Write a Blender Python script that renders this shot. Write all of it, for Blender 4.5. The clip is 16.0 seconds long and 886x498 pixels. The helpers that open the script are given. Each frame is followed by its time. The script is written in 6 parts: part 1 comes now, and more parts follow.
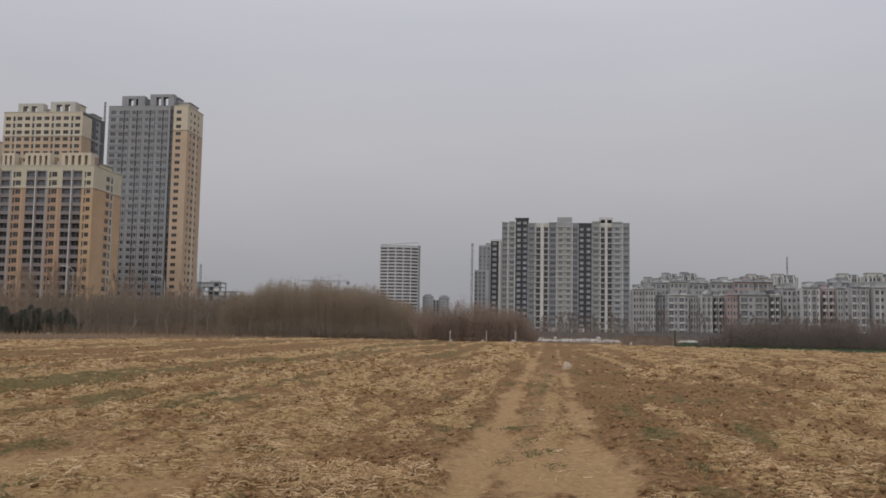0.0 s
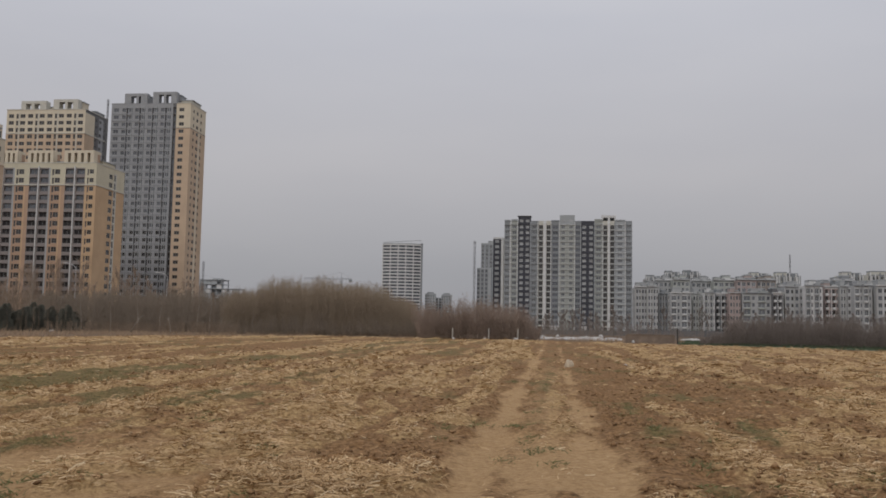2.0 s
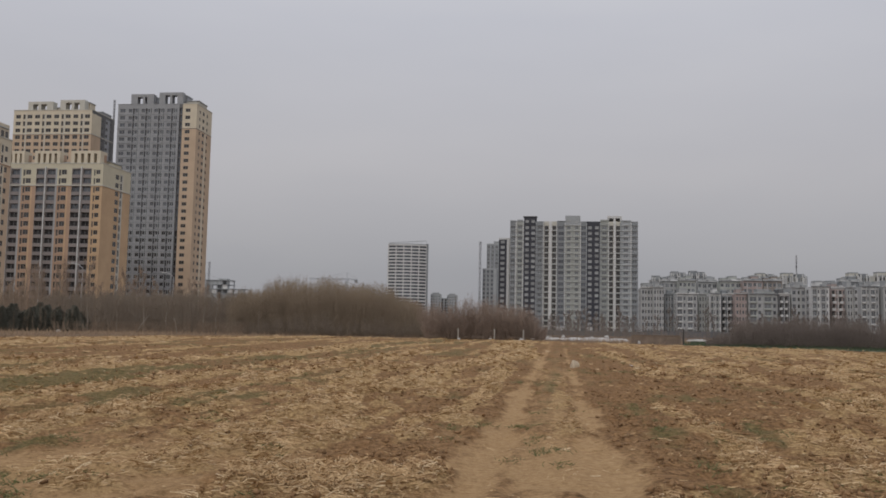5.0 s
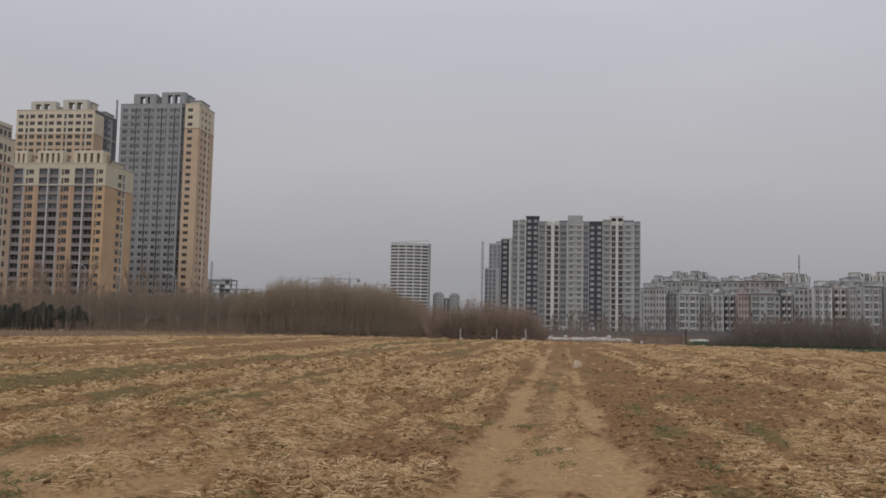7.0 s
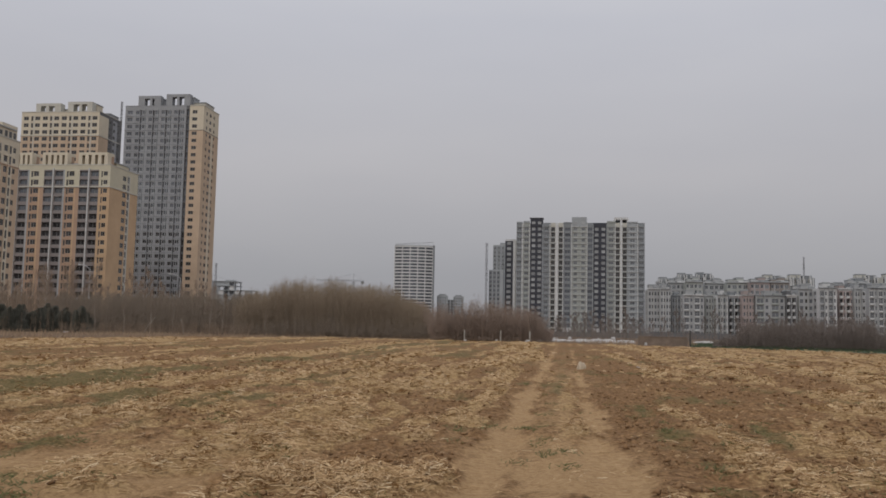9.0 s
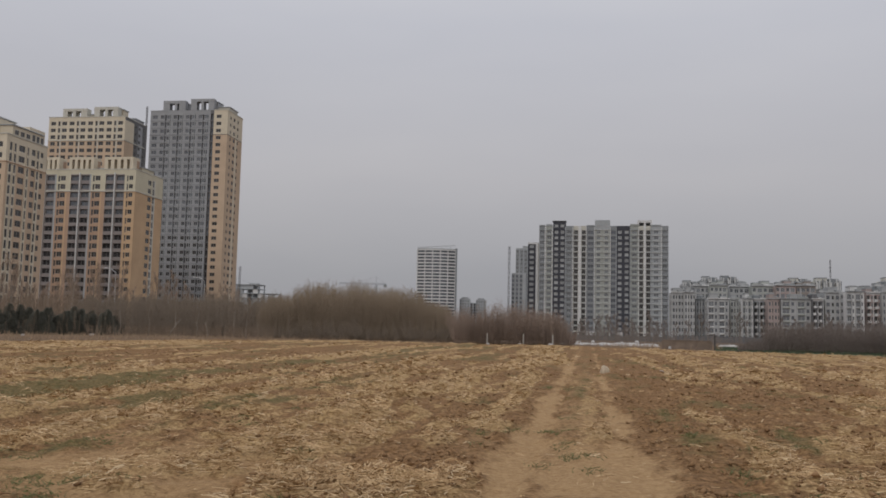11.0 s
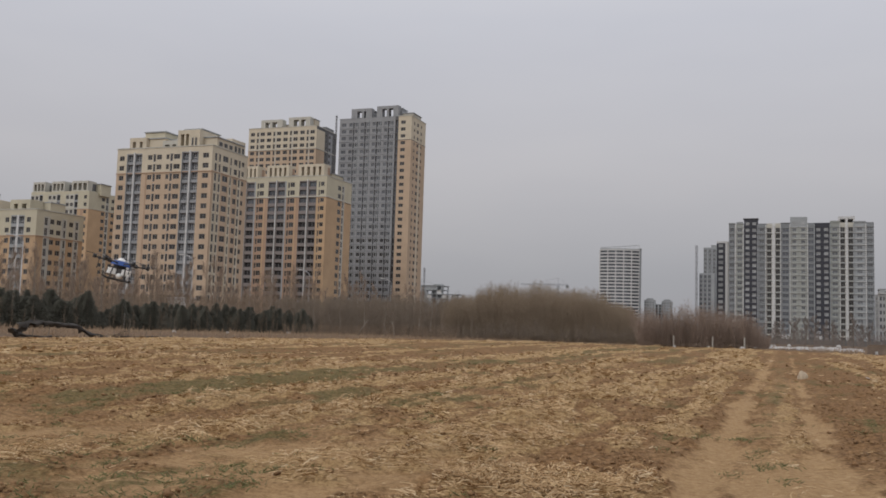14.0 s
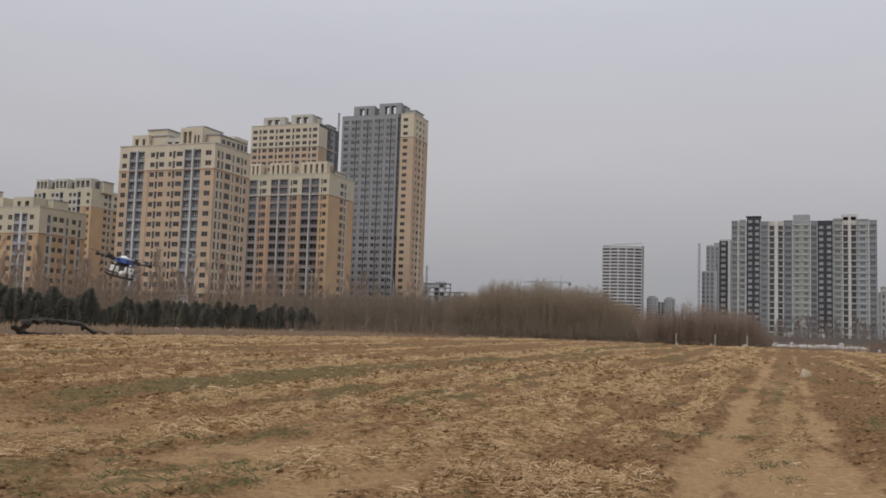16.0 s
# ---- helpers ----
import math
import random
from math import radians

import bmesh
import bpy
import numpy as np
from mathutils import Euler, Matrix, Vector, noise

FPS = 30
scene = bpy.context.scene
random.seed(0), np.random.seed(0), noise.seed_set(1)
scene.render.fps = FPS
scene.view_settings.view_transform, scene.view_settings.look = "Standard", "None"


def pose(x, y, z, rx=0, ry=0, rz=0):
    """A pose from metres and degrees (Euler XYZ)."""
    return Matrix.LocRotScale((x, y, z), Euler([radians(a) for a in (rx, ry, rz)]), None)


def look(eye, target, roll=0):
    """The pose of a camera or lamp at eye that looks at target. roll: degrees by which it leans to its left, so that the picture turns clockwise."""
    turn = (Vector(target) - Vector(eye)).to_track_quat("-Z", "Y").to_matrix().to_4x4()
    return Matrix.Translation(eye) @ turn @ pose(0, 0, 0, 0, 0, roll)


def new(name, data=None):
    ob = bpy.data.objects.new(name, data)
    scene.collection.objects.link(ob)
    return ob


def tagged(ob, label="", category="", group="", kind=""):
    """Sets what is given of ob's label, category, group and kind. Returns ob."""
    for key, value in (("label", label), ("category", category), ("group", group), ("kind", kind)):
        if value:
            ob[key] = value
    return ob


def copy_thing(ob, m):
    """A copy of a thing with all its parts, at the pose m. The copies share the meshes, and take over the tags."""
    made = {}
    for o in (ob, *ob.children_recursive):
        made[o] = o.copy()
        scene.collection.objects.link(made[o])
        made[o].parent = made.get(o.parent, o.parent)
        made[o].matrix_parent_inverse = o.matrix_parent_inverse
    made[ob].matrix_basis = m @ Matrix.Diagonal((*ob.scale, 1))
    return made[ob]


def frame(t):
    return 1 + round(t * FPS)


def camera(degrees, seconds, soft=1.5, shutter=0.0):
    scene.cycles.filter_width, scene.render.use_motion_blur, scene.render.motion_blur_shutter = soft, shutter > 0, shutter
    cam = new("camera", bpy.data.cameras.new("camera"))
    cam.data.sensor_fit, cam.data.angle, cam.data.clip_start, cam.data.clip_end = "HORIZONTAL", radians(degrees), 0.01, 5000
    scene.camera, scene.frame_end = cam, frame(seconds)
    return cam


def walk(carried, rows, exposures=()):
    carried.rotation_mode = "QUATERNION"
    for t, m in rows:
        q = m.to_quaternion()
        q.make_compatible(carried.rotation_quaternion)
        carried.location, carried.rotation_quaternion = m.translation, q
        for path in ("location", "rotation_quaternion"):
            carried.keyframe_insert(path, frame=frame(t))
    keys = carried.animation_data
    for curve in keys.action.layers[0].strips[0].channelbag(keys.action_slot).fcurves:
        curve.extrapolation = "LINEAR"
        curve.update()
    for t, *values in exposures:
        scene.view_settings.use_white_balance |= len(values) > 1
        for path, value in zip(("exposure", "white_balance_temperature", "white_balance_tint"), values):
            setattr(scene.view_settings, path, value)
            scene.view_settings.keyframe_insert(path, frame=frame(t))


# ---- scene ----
# the camera turns on the spot, held at eye height
cam = camera(52.67, 16.0, soft=1.7)
EYE = 1.6
PATH = [
    (0.0, pose(0, 0, EYE, 95.097, -0.972, -0.084)),
    (0.5, pose(0, 0, EYE, 95.090, -0.975, -0.031)),
    (1.0, pose(0, 0, EYE, 95.086, -0.997, -0.031)),
    (1.5, pose(0, 0, EYE, 95.053, -1.045, 0.057)),
    (2.0, pose(0, 0, EYE, 94.951, -1.045, 0.068)),
    (2.5, pose(0, 0, EYE, 94.961, -1.050, 0.114)),
    (3.0, pose(0, 0, EYE, 94.960, -1.104, 0.194)),
    (3.5, pose(0, 0, EYE, 94.973, -1.109, 0.336)),
    (4.0, pose(0, 0, EYE, 94.977, -1.096, 0.411)),
    (6.5, pose(0, 0, EYE, 94.974, -1.155, 0.438)),
    (7.0, pose(0, 0, EYE, 94.958, -1.147, 0.568)),
    (7.5, pose(0, 0, EYE, 95.012, -1.172, 0.769)),
    (8.0, pose(0, 0, EYE, 94.991, -1.164, 0.778)),
    (10.5, pose(0, 0, EYE, 95.221, -1.237, 1.544)),
    (11.0, pose(0, 0, EYE, 95.238, -1.241, 2.267)),
    (11.5, pose(0, 0, EYE, 95.249, -1.275, 3.174)),
    (11.6, pose(0, 0, EYE, 95.249, -1.288, 3.373)),
    (11.7, pose(0, 0, EYE, 95.249, -1.300, 3.515)),
    (11.8, pose(0, 0, EYE, 95.249, -1.313, 3.623)),
    (11.9, pose(0, 0, EYE, 95.249, -1.325, 3.803)),
    (12.0, pose(0, 0, EYE, 95.249, -1.338, 4.061)),
    (12.1, pose(0, 0, EYE, 95.229, -1.382, 4.684)),
    (12.2, pose(0, 0, EYE, 95.208, -1.427, 5.234)),
    (12.3, pose(0, 0, EYE, 95.188, -1.472, 6.092)),
    (12.4, pose(0, 0, EYE, 95.167, -1.517, 7.176)),
    (12.5, pose(0, 0, EYE, 95.146, -1.561, 8.206)),
    (12.6, pose(0, 0, EYE, 95.124, -1.603, 9.262)),
    (12.7, pose(0, 0, EYE, 95.102, -1.645, 10.298)),
    (12.8, pose(0, 0, EYE, 95.080, -1.687, 11.210)),
    (12.9, pose(0, 0, EYE, 95.058, -1.729, 11.903)),
    (13.0, pose(0, 0, EYE, 95.036, -1.771, 12.373)),
    (13.1, pose(0, 0, EYE, 95.040, -1.770, 12.775)),
    (13.2, pose(0, 0, EYE, 95.043, -1.770, 13.103)),
    (13.3, pose(0, 0, EYE, 95.045, -1.769, 13.394)),
    (13.4, pose(0, 0, EYE, 95.048, -1.769, 13.576)),
    (13.5, pose(0, 0, EYE, 95.052, -1.769, 13.758)),
    (14.0, pose(0, 0, EYE, 94.983, -1.782, 13.850)),
    (14.5, pose(0, 0, EYE, 94.879, -1.789, 13.868)),
    (15.0, pose(0, 0, EYE, 94.888, -1.809, 13.889)),
    (15.5, pose(0, 0, EYE, 94.864, -1.736, 13.959)),
    (16.0, pose(0, 0, EYE, 94.825, -1.826, 14.002)),
]
walk(cam, PATH, ((0.0, -0.07), (8.0, -0.09), (12.2, -0.09), (13.0, 0.0), (16.0, 0.02)))

# ---- light: a closed grey overcast sky, brighter overhead, and a veiled sun ----
world = bpy.data.worlds.new("overcast_sky")
scene.world = world
world.use_nodes = True


def link_nodes(nt, a, b):
    nt.links.new(a, b)


def build_sky():
    nt = world.node_tree
    nt.nodes.clear()
    N = nt.nodes.new
    out, bg = N("ShaderNodeOutputWorld"), N("ShaderNodeBackground")
    sky = N("ShaderNodeTexSky")
    sky.sky_type, sky.sun_disc = "NISHITA", False
    sky.sun_elevation, sky.sun_rotation = radians(38), radians(200)
    sky.air_density, sky.dust_density = 1.0, 4.0
    dim = N("ShaderNodeMix")
    dim.data_type = "RGBA"
    dim.blend_type = "MULTIPLY"
    dim.inputs[0].default_value = 1.0
    dim.inputs[7].default_value = (0.05, 0.05, 0.05, 1)
    co = N("ShaderNodeTexCoord")
    sep = N("ShaderNodeSeparateXYZ")
    link_nodes(nt, co.outputs["Generated"], sep.inputs[0])
    ramp = N("ShaderNodeValToRGB")
    cr = ramp.color_ramp
    cr.elements[0].position, cr.elements[0].color = 0.0, SKY_LOW
    cr.elements[1].position, cr.elements[1].color = 1.0, SKY_TOP
    for p, c in SKY_MID:
        e = cr.elements.new(p)
        e.color = c
    link_nodes(nt, sep.outputs["Z"], ramp.inputs[0])
    # soft cloud texture, stretched along the horizon
    mp = N("ShaderNodeMapping")
    mp.inputs["Scale"].default_value = (1.3, 1.3, 4.5)
    link_nodes(nt, co.outputs["Generated"], mp.inputs[0])
    cl = N("ShaderNodeTexNoise")
    cl.inputs["Scale"].default_value, cl.inputs["Detail"].default_value = 1.6, 4
    cl.inputs["Roughness"].default_value = 0.5
    link_nodes(nt, mp.outputs[0], cl.inputs["Vector"])
    cr2 = N("ShaderNodeValToRGB")
    cr2.color_ramp.elements[0].position, cr2.color_ramp.elements[0].color = 0.3, (0.955, 0.96, 0.975, 1)
    cr2.color_ramp.elements[1].position, cr2.color_ramp.elements[1].color = 0.72, (1.045, 1.04, 1.035, 1)
    link_nodes(nt, cl.outputs["Fac"], cr2.inputs[0])
    mul = N("ShaderNodeMix")
    mul.data_type, mul.blend_type = "RGBA", "MULTIPLY"
    mul.inputs[0].default_value = 1.0
    link_nodes(nt, ramp.outputs[0], mul.inputs[6])
    link_nodes(nt, cr2.outputs[0], mul.inputs[7])
    link_nodes(nt, sky.outputs[0], dim.inputs[6])
    mix = N("ShaderNodeMix")
    mix.data_type = "RGBA"
    mix.inputs[0].default_value = 0.96
    link_nodes(nt, dim.outputs[2], mix.inputs[6])
    link_nodes(nt, mul.outputs[2], mix.inputs[7])
    link_nodes(nt, mix.outputs[2], bg.inputs[0])
    bg.inputs[1].default_value = 1.0
    link_nodes(nt, bg.outputs[0], out.inputs[0])


SKY_LOW = (0.345, 0.345, 0.36, 1)
SKY_MID = [(0.06, (0.38, 0.38, 0.40, 1)), (0.17, (0.50, 0.493, 0.515, 1)), (0.33, (0.57, 0.578, 0.628, 1)), (0.6, (0.85, 0.86, 0.89, 1))]
SKY_TOP = (1.15, 1.15, 1.17, 1)
build_sky()

sun = new("sun", bpy.data.lights.new("sun", "SUN"))
sun.data.energy, sun.data.angle, sun.data.color = 0.8, radians(25), (1.0, 0.96, 0.9)
sun.matrix_world = look((0, 0, 0), (0.35, 0.7, -0.62))


# ---- materials ----
def mat(name, col, rough=0.8, scale=3.0, vary=0.25, fine=40.0, bump=0.15, metal=0.0, island=0.0, spec=0.3, dist=0.02, each=0.0):
    """A surface with broad stains, fine grain, a little relief, and differences from piece to piece."""
    m = bpy.data.materials.new(name)
    m.use_nodes = True
    nt = m.node_tree
    N, L = nt.nodes.new, nt.links.new
    b = nt.nodes["Principled BSDF"]
    b.inputs["Roughness"].default_value, b.inputs["Metallic"].default_value = rough, metal
    b.inputs["Specular IOR Level"].default_value = spec
    co = N("ShaderNodeTexCoord")
    n1, n2 = N("ShaderNodeTexNoise"), N("ShaderNodeTexNoise")
    n1.inputs["Scale"].default_value, n1.inputs["Detail"].default_value = scale, 5
    n2.inputs["Scale"].default_value, n2.inputs["Detail"].default_value = fine, 3
    for n in (n1, n2):
        L(co.outputs["Object"], n.inputs["Vector"])
    add = N("ShaderNodeMath")
    add.operation = "MULTIPLY_ADD"
    L(n2.outputs["Fac"], add.inputs[0])
    add.inputs[1].default_value = 0.5
    L(n1.outputs["Fac"], add.inputs[2])
    last = add.outputs[0]
    if island:
        g = N("ShaderNodeNewGeometry")
        a2 = N("ShaderNodeMath")
        a2.operation = "MULTIPLY_ADD"
        L(g.outputs["Random Per Island"], a2.inputs[0])
        a2.inputs[1].default_value = island
        L(last, a2.inputs[2])
        last = a2.outputs[0]
    if each:
        oi = N("ShaderNodeObjectInfo")
        a3 = N("ShaderNodeMath")
        a3.operation = "MULTIPLY_ADD"
        L(oi.outputs["Random"], a3.inputs[0])
        a3.inputs[1].default_value = each
        L(last, a3.inputs[2])
        last = a3.outputs[0]
    r = N("ShaderNodeMapRange")
    r.inputs["From Min"].default_value, r.inputs["From Max"].default_value = 0.45, 1.05 + island + each
    r.inputs["To Min"].default_value, r.inputs["To Max"].default_value = 1 - vary, 1 + vary
    L(last, r.inputs["Value"])
    sc = N("ShaderNodeVectorMath")
    sc.operation = "SCALE"
    sc.inputs[0].default_value = col[:3]
    L(r.outputs[0], sc.inputs["Scale"])
    L(sc.outputs[0], b.inputs["Base Color"])
    if bump:
        bp = N("ShaderNodeBump")
        bp.inputs["Strength"].default_value, bp.inputs["Distance"].default_value = bump, dist
        L(n2.outputs["Fac"], bp.inputs["Height"])
        L(bp.outputs[0], b.inputs["Normal"])
    return m


M = {}
M["cream"] = mat("cream_render", (0.585, 0.52, 0.412), 0.85, 0.25, 0.10, 2.0, 0.05)
M["cream2"] = mat("greenish_cream_render", (0.53, 0.49, 0.38), 0.85, 0.25, 0.10, 2.0, 0.05)
M["tan"] = mat("tan_render", (0.505, 0.355, 0.225), 0.85, 0.2, 0.12, 2.0, 0.05)
M["tan_pale"] = mat("pale_tan_render", (0.505, 0.385, 0.282), 0.85, 0.2, 0.12, 2.0, 0.05)
M["pink"] = mat("pinkish_tan_render", (0.405, 0.278, 0.200), 0.85, 0.2, 0.12, 2.0, 0.05)
M["grey"] = mat("bare_grey_render", (0.30, 0.307, 0.322), 0.9, 0.2, 0.14, 2.0, 0.05)
M["grey_dark"] = mat("dark_grey_render", (0.14, 0.14, 0.145), 0.9, 0.2, 0.14, 2.0, 0.05)
M["lgrey"] = mat("light_grey_render", (0.335, 0.352, 0.365), 0.85, 0.2, 0.10, 2.0, 0.05)
M["mgrey"] = mat("mid_grey_render", (0.235, 0.248, 0.26), 0.85, 0.2, 0.10, 2.0, 0.05)
M["white"] = mat("white_render", (0.56, 0.56, 0.56), 0.8, 0.2, 0.08, 2.0, 0.05)
M["creamw"] = mat("warm_white_render", (0.50, 0.485, 0.435), 0.8, 0.2, 0.08, 2.0, 0.05)
M["navy"] = mat("slate_blue_render", (0.058, 0.060, 0.072), 0.8, 0.2, 0.14, 2.0, 0.05)
M["brownish"] = mat("brown_stone_render", (0.265, 0.235, 0.215), 0.85, 0.2, 0.12, 2.0, 0.05)
M["mauve"] = mat("mauve_grey_render", (0.24, 0.215, 0.21), 0.85, 0.2, 0.12, 2.0, 0.05)
M["reddish"] = mat("dull_red_render", (0.355, 0.295, 0.280), 0.85, 0.2, 0.12, 2.0, 0.05)
M["roof"] = mat("grey_roof_felt", (0.16, 0.155, 0.15), 0.9, 0.3, 0.2, 3.0, 0.1)
M["estate_grey"] = mat("washed_grey_render", (0.37, 0.375, 0.38), 0.85, 0.2, 0.12, 2.0, 0.05)
M["estate_sage"] = mat("washed_sage_render", (0.375, 0.388, 0.368), 0.85, 0.2, 0.12, 2.0, 0.05)
M["sage"] = mat("sage_grey_render", (0.325, 0.337, 0.318), 0.85, 0.2, 0.10, 2.0, 0.05)
M["frame_white"] = mat("white_frame_paint", (0.48, 0.48, 0.48), 0.5, 1.0, 0.06, 20, 0.0)
M["frame"] = mat("window_frame_paint", (0.27, 0.27, 0.27), 0.5, 1.0, 0.06, 20, 0.0)
M["concrete"] = mat("pale_concrete", (0.36, 0.34, 0.31), 0.9, 2.0, 0.2, 20, 0.2)
M["lamp_metal"] = mat("galvanised_steel", (0.45, 0.45, 0.46), 0.45, 2.0, 0.1, 30, 0.0, metal=0.6)
M["bark"] = mat("grey_brown_bark", (0.17, 0.145, 0.12), 0.95, 2.0, 0.3, 30, 0.2, island=0.6)
M["bark_pale"] = mat("pale_poplar_bark", (0.25, 0.215, 0.18), 0.95, 2.0, 0.3, 30, 0.2, island=0.6)
M["twig"] = mat("bare_brown_twigs", (0.178, 0.129, 0.093), 0.95, 0.5, 0.25, 20, 0.0, island=0.9)
M["twig_gold"] = mat("ochre_brown_twigs", (0.222, 0.170, 0.121), 0.95, 0.12, 0.20, 20, 0.0, island=0.5)
M["twig_haze"] = mat("pale_reddish_twigs", (0.262, 0.192, 0.143), 0.95, 0.5, 0.25, 20, 0.0, island=0.9)
M["twig_dark"] = mat("dull_brown_twigs", (0.175, 0.143, 0.125), 0.95, 0.4, 0.25, 20, 0.0, island=0.9)
M["twig_red"] = mat("reddish_brown_twigs", (0.262, 0.196, 0.156), 0.95, 0.4, 0.25, 20, 0.0, island=0.9)
M["twig_grey"] = mat("grey_brown_twigs", (0.168, 0.133, 0.103), 0.95, 0.4, 0.22, 20, 0.0, island=0.6)
M["conifer"] = mat("dark_conifer_needles", (0.096, 0.094, 0.076), 0.9, 1.0, 0.3, 20, 0.0, island=0.8)
M["straw"] = mat("dry_straw", (0.445, 0.303, 0.162), 0.75, 0.7, 0.2, 60, 0.0)
M["weed"] = mat("dry_brown_weeds", (0.24, 0.165, 0.108), 0.9, 0.4, 0.25, 40, 0.0, island=1.2)
M["grass"] = mat("young_green_grass", (0.135, 0.130, 0.050), 0.8, 0.6, 0.3, 30, 0.0, island=1.0)
M["plastic"] = mat("white_plastic_film", (0.39, 0.37, 0.355), 0.45, 1.5, 0.35, 12, 0.4)
M["brick"] = mat("brown_brick", (0.185, 0.142, 0.112), 0.9, 1.0, 0.35, 12, 0.3)
M["wheat"] = mat("green_wheat", (0.045, 0.062, 0.030), 0.8, 0.3, 0.3, 30, 0.0, island=0.6)
M["clod"] = mat("broken_soil_clods", (0.225, 0.132, 0.066), 0.95, 2.0, 0.3, 40, 0.3, island=1.0)
M["net"] = mat("black_shade_net", (0.065, 0.060, 0.056), 0.9, 2.0, 0.3, 60, 0.2)


def tint_by_piece(m, stops):
    """Gives every loose piece a base colour of its own out of a range."""
    nt = m.node_tree
    b = nt.nodes["Principled BSDF"]
    geo, ramp, mul = nt.nodes.new("ShaderNodeNewGeometry"), nt.nodes.new("ShaderNodeValToRGB"), nt.nodes.new("ShaderNodeVectorMath")
    cr = ramp.color_ramp
    cr.elements[0].position, cr.elements[0].color = stops[0][0], (*stops[0][1], 1)
    cr.elements[1].position, cr.elements[1].color = stops[-1][0], (*stops[-1][1], 1)
    for p, c in stops[1:-1]:
        cr.elements.new(p).color = (*c, 1)
    nt.links.new(geo.outputs["Random Per Island"], ramp.inputs[0])
    stain = [n for n in nt.nodes if n.bl_idname == "ShaderNodeMapRange"][0]
    mul.operation = "SCALE"
    nt.links.new(ramp.outputs[0], mul.inputs[0])
    nt.links.new(stain.outputs[0], mul.inputs["Scale"])
    nt.links.new(mul.outputs[0], b.inputs["Base Color"])


def glass_mat(name, col, rough, spec=0.5):
    m = mat(name, col, rough, 0.35, 0.75, 0.9, 0.0, spec=spec, island=0.8, each=0.8)
    return m


tint_by_piece(M["straw"], [(0.0, (0.243, 0.144, 0.066)), (0.45, (0.425, 0.278, 0.141)), (0.85, (0.52, 0.365, 0.203)), (1.0, (0.60, 0.47, 0.31))])
M["glass"] = glass_mat("dark_window_glass", (0.058, 0.055, 0.054), 0.12)
M["glass_pale"] = glass_mat("pale_window_glass", (0.155, 0.165, 0.178), 0.2)
# grey lifted so the base colour holds distance haze and sky reflection
M["glass_mid"] = glass_mat("haze_grey_glass", (0.11, 0.118, 0.135), 0.2)
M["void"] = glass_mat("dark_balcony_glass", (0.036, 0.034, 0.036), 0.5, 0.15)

M["glass_paler"] = glass_mat("paler_window_glass", (0.30, 0.31, 0.32), 0.3)
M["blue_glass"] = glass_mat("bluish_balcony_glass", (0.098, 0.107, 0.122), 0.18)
M["void_w"], M["glass_w"] = M["blue_glass"], M["glass"]


# ---- small builders ----
def mesh_of(name, verts, faces, mats, index=None, smooth=False):
    me = bpy.data.meshes.new(name)
    me.from_pydata([tuple(v) for v in verts], [], [tuple(q) for q in faces])
    for m in mats:
        me.materials.append(m)
    if index is not None:
        me.polygons.foreach_set("material_index", np.array(index, dtype=np.int32))
    if smooth:
        me.polygons.foreach_set("use_smooth", np.ones(len(faces), dtype=bool))
    me.update()
    return me


def part(name, me, parent, m=None, label=""):
    ob = new(name, me)
    ob.parent = parent
    if m is not None:
        ob.matrix_basis = m
    if label:
        ob["label"] = label
    return ob


class Geo:
    """Collects boxes, quads and tubes into one mesh."""

    def __init__(self):
        self.v, self.f, self.i = [], [], []

    def quad(self, a, b, c, d, k=0):
        n = len(self.v)
        self.v += [a, b, c, d]
        self.f.append((n, n + 1, n + 2, n + 3))
        self.i.append(k)

    def box(self, x0, x1, y0, y1, z0, z1, k=0):
        n = len(self.v)
        self.v += [(x, y, z) for z in (z0, z1) for x, y in ((x0, y0), (x1, y0), (x1, y1), (x0, y1))]
        for q in ((0, 3, 2, 1), (4, 5, 6, 7), (0, 1, 5, 4), (1, 2, 6, 5), (2, 3, 7, 6), (3, 0, 4, 7)):
            self.f.append(tuple(n + j for j in q))
            self.i.append(k)

    def tube(self, pts, radii, sides=6, k=0, cap=True):
        n = len(self.v)
        pts = [Vector(p) for p in pts]
        for j, p in enumerate(pts):
            d = (pts[min(j + 1, len(pts) - 1)] - pts[max(j - 1, 0)]).normalized()
            a = d.orthogonal().normalized()
            b = d.cross(a)
            for s in range(sides):
                w = 2 * math.pi * s / sides
                self.v.append(tuple(p + radii[j] * (math.cos(w) * a + math.sin(w) * b)))
        for j in range(len(pts) - 1):
            for s in range(sides):
                t = (s + 1) % sides
                self.f.append((n + j * sides + s, n + j * sides + t, n + (j + 1) * sides + t, n + (j + 1) * sides + s))
                self.i.append(k)
        if cap:
            self.f.append(tuple(n + s for s in reversed(range(sides))))
            self.f.append(tuple(n + (len(pts) - 1) * sides + s for s in range(sides)))
            self.i += [k, k]

    def spike(self, p, q, r, k=0):
        """A thin tapered twig of three sides."""
        n = len(self.v)
        p, q = Vector(p), Vector(q)
        d = (q - p).normalized()
        a = d.orthogonal().normalized()
        b = d.cross(a)
        for w in (0, 2.0944, 4.18879):
            self.v.append(tuple(p + r * (math.cos(w) * a + math.sin(w) * b)))
        self.v.append(tuple(q))
        self.f += [(n, n + 1, n + 3), (n + 1, n + 2, n + 3), (n + 2, n, n + 3)]
        self.i += [k, k, k]

    def mesh(self, name, mats, smooth=False):
        return mesh_of(name, self.v, self.f, mats, self.i, smooth)


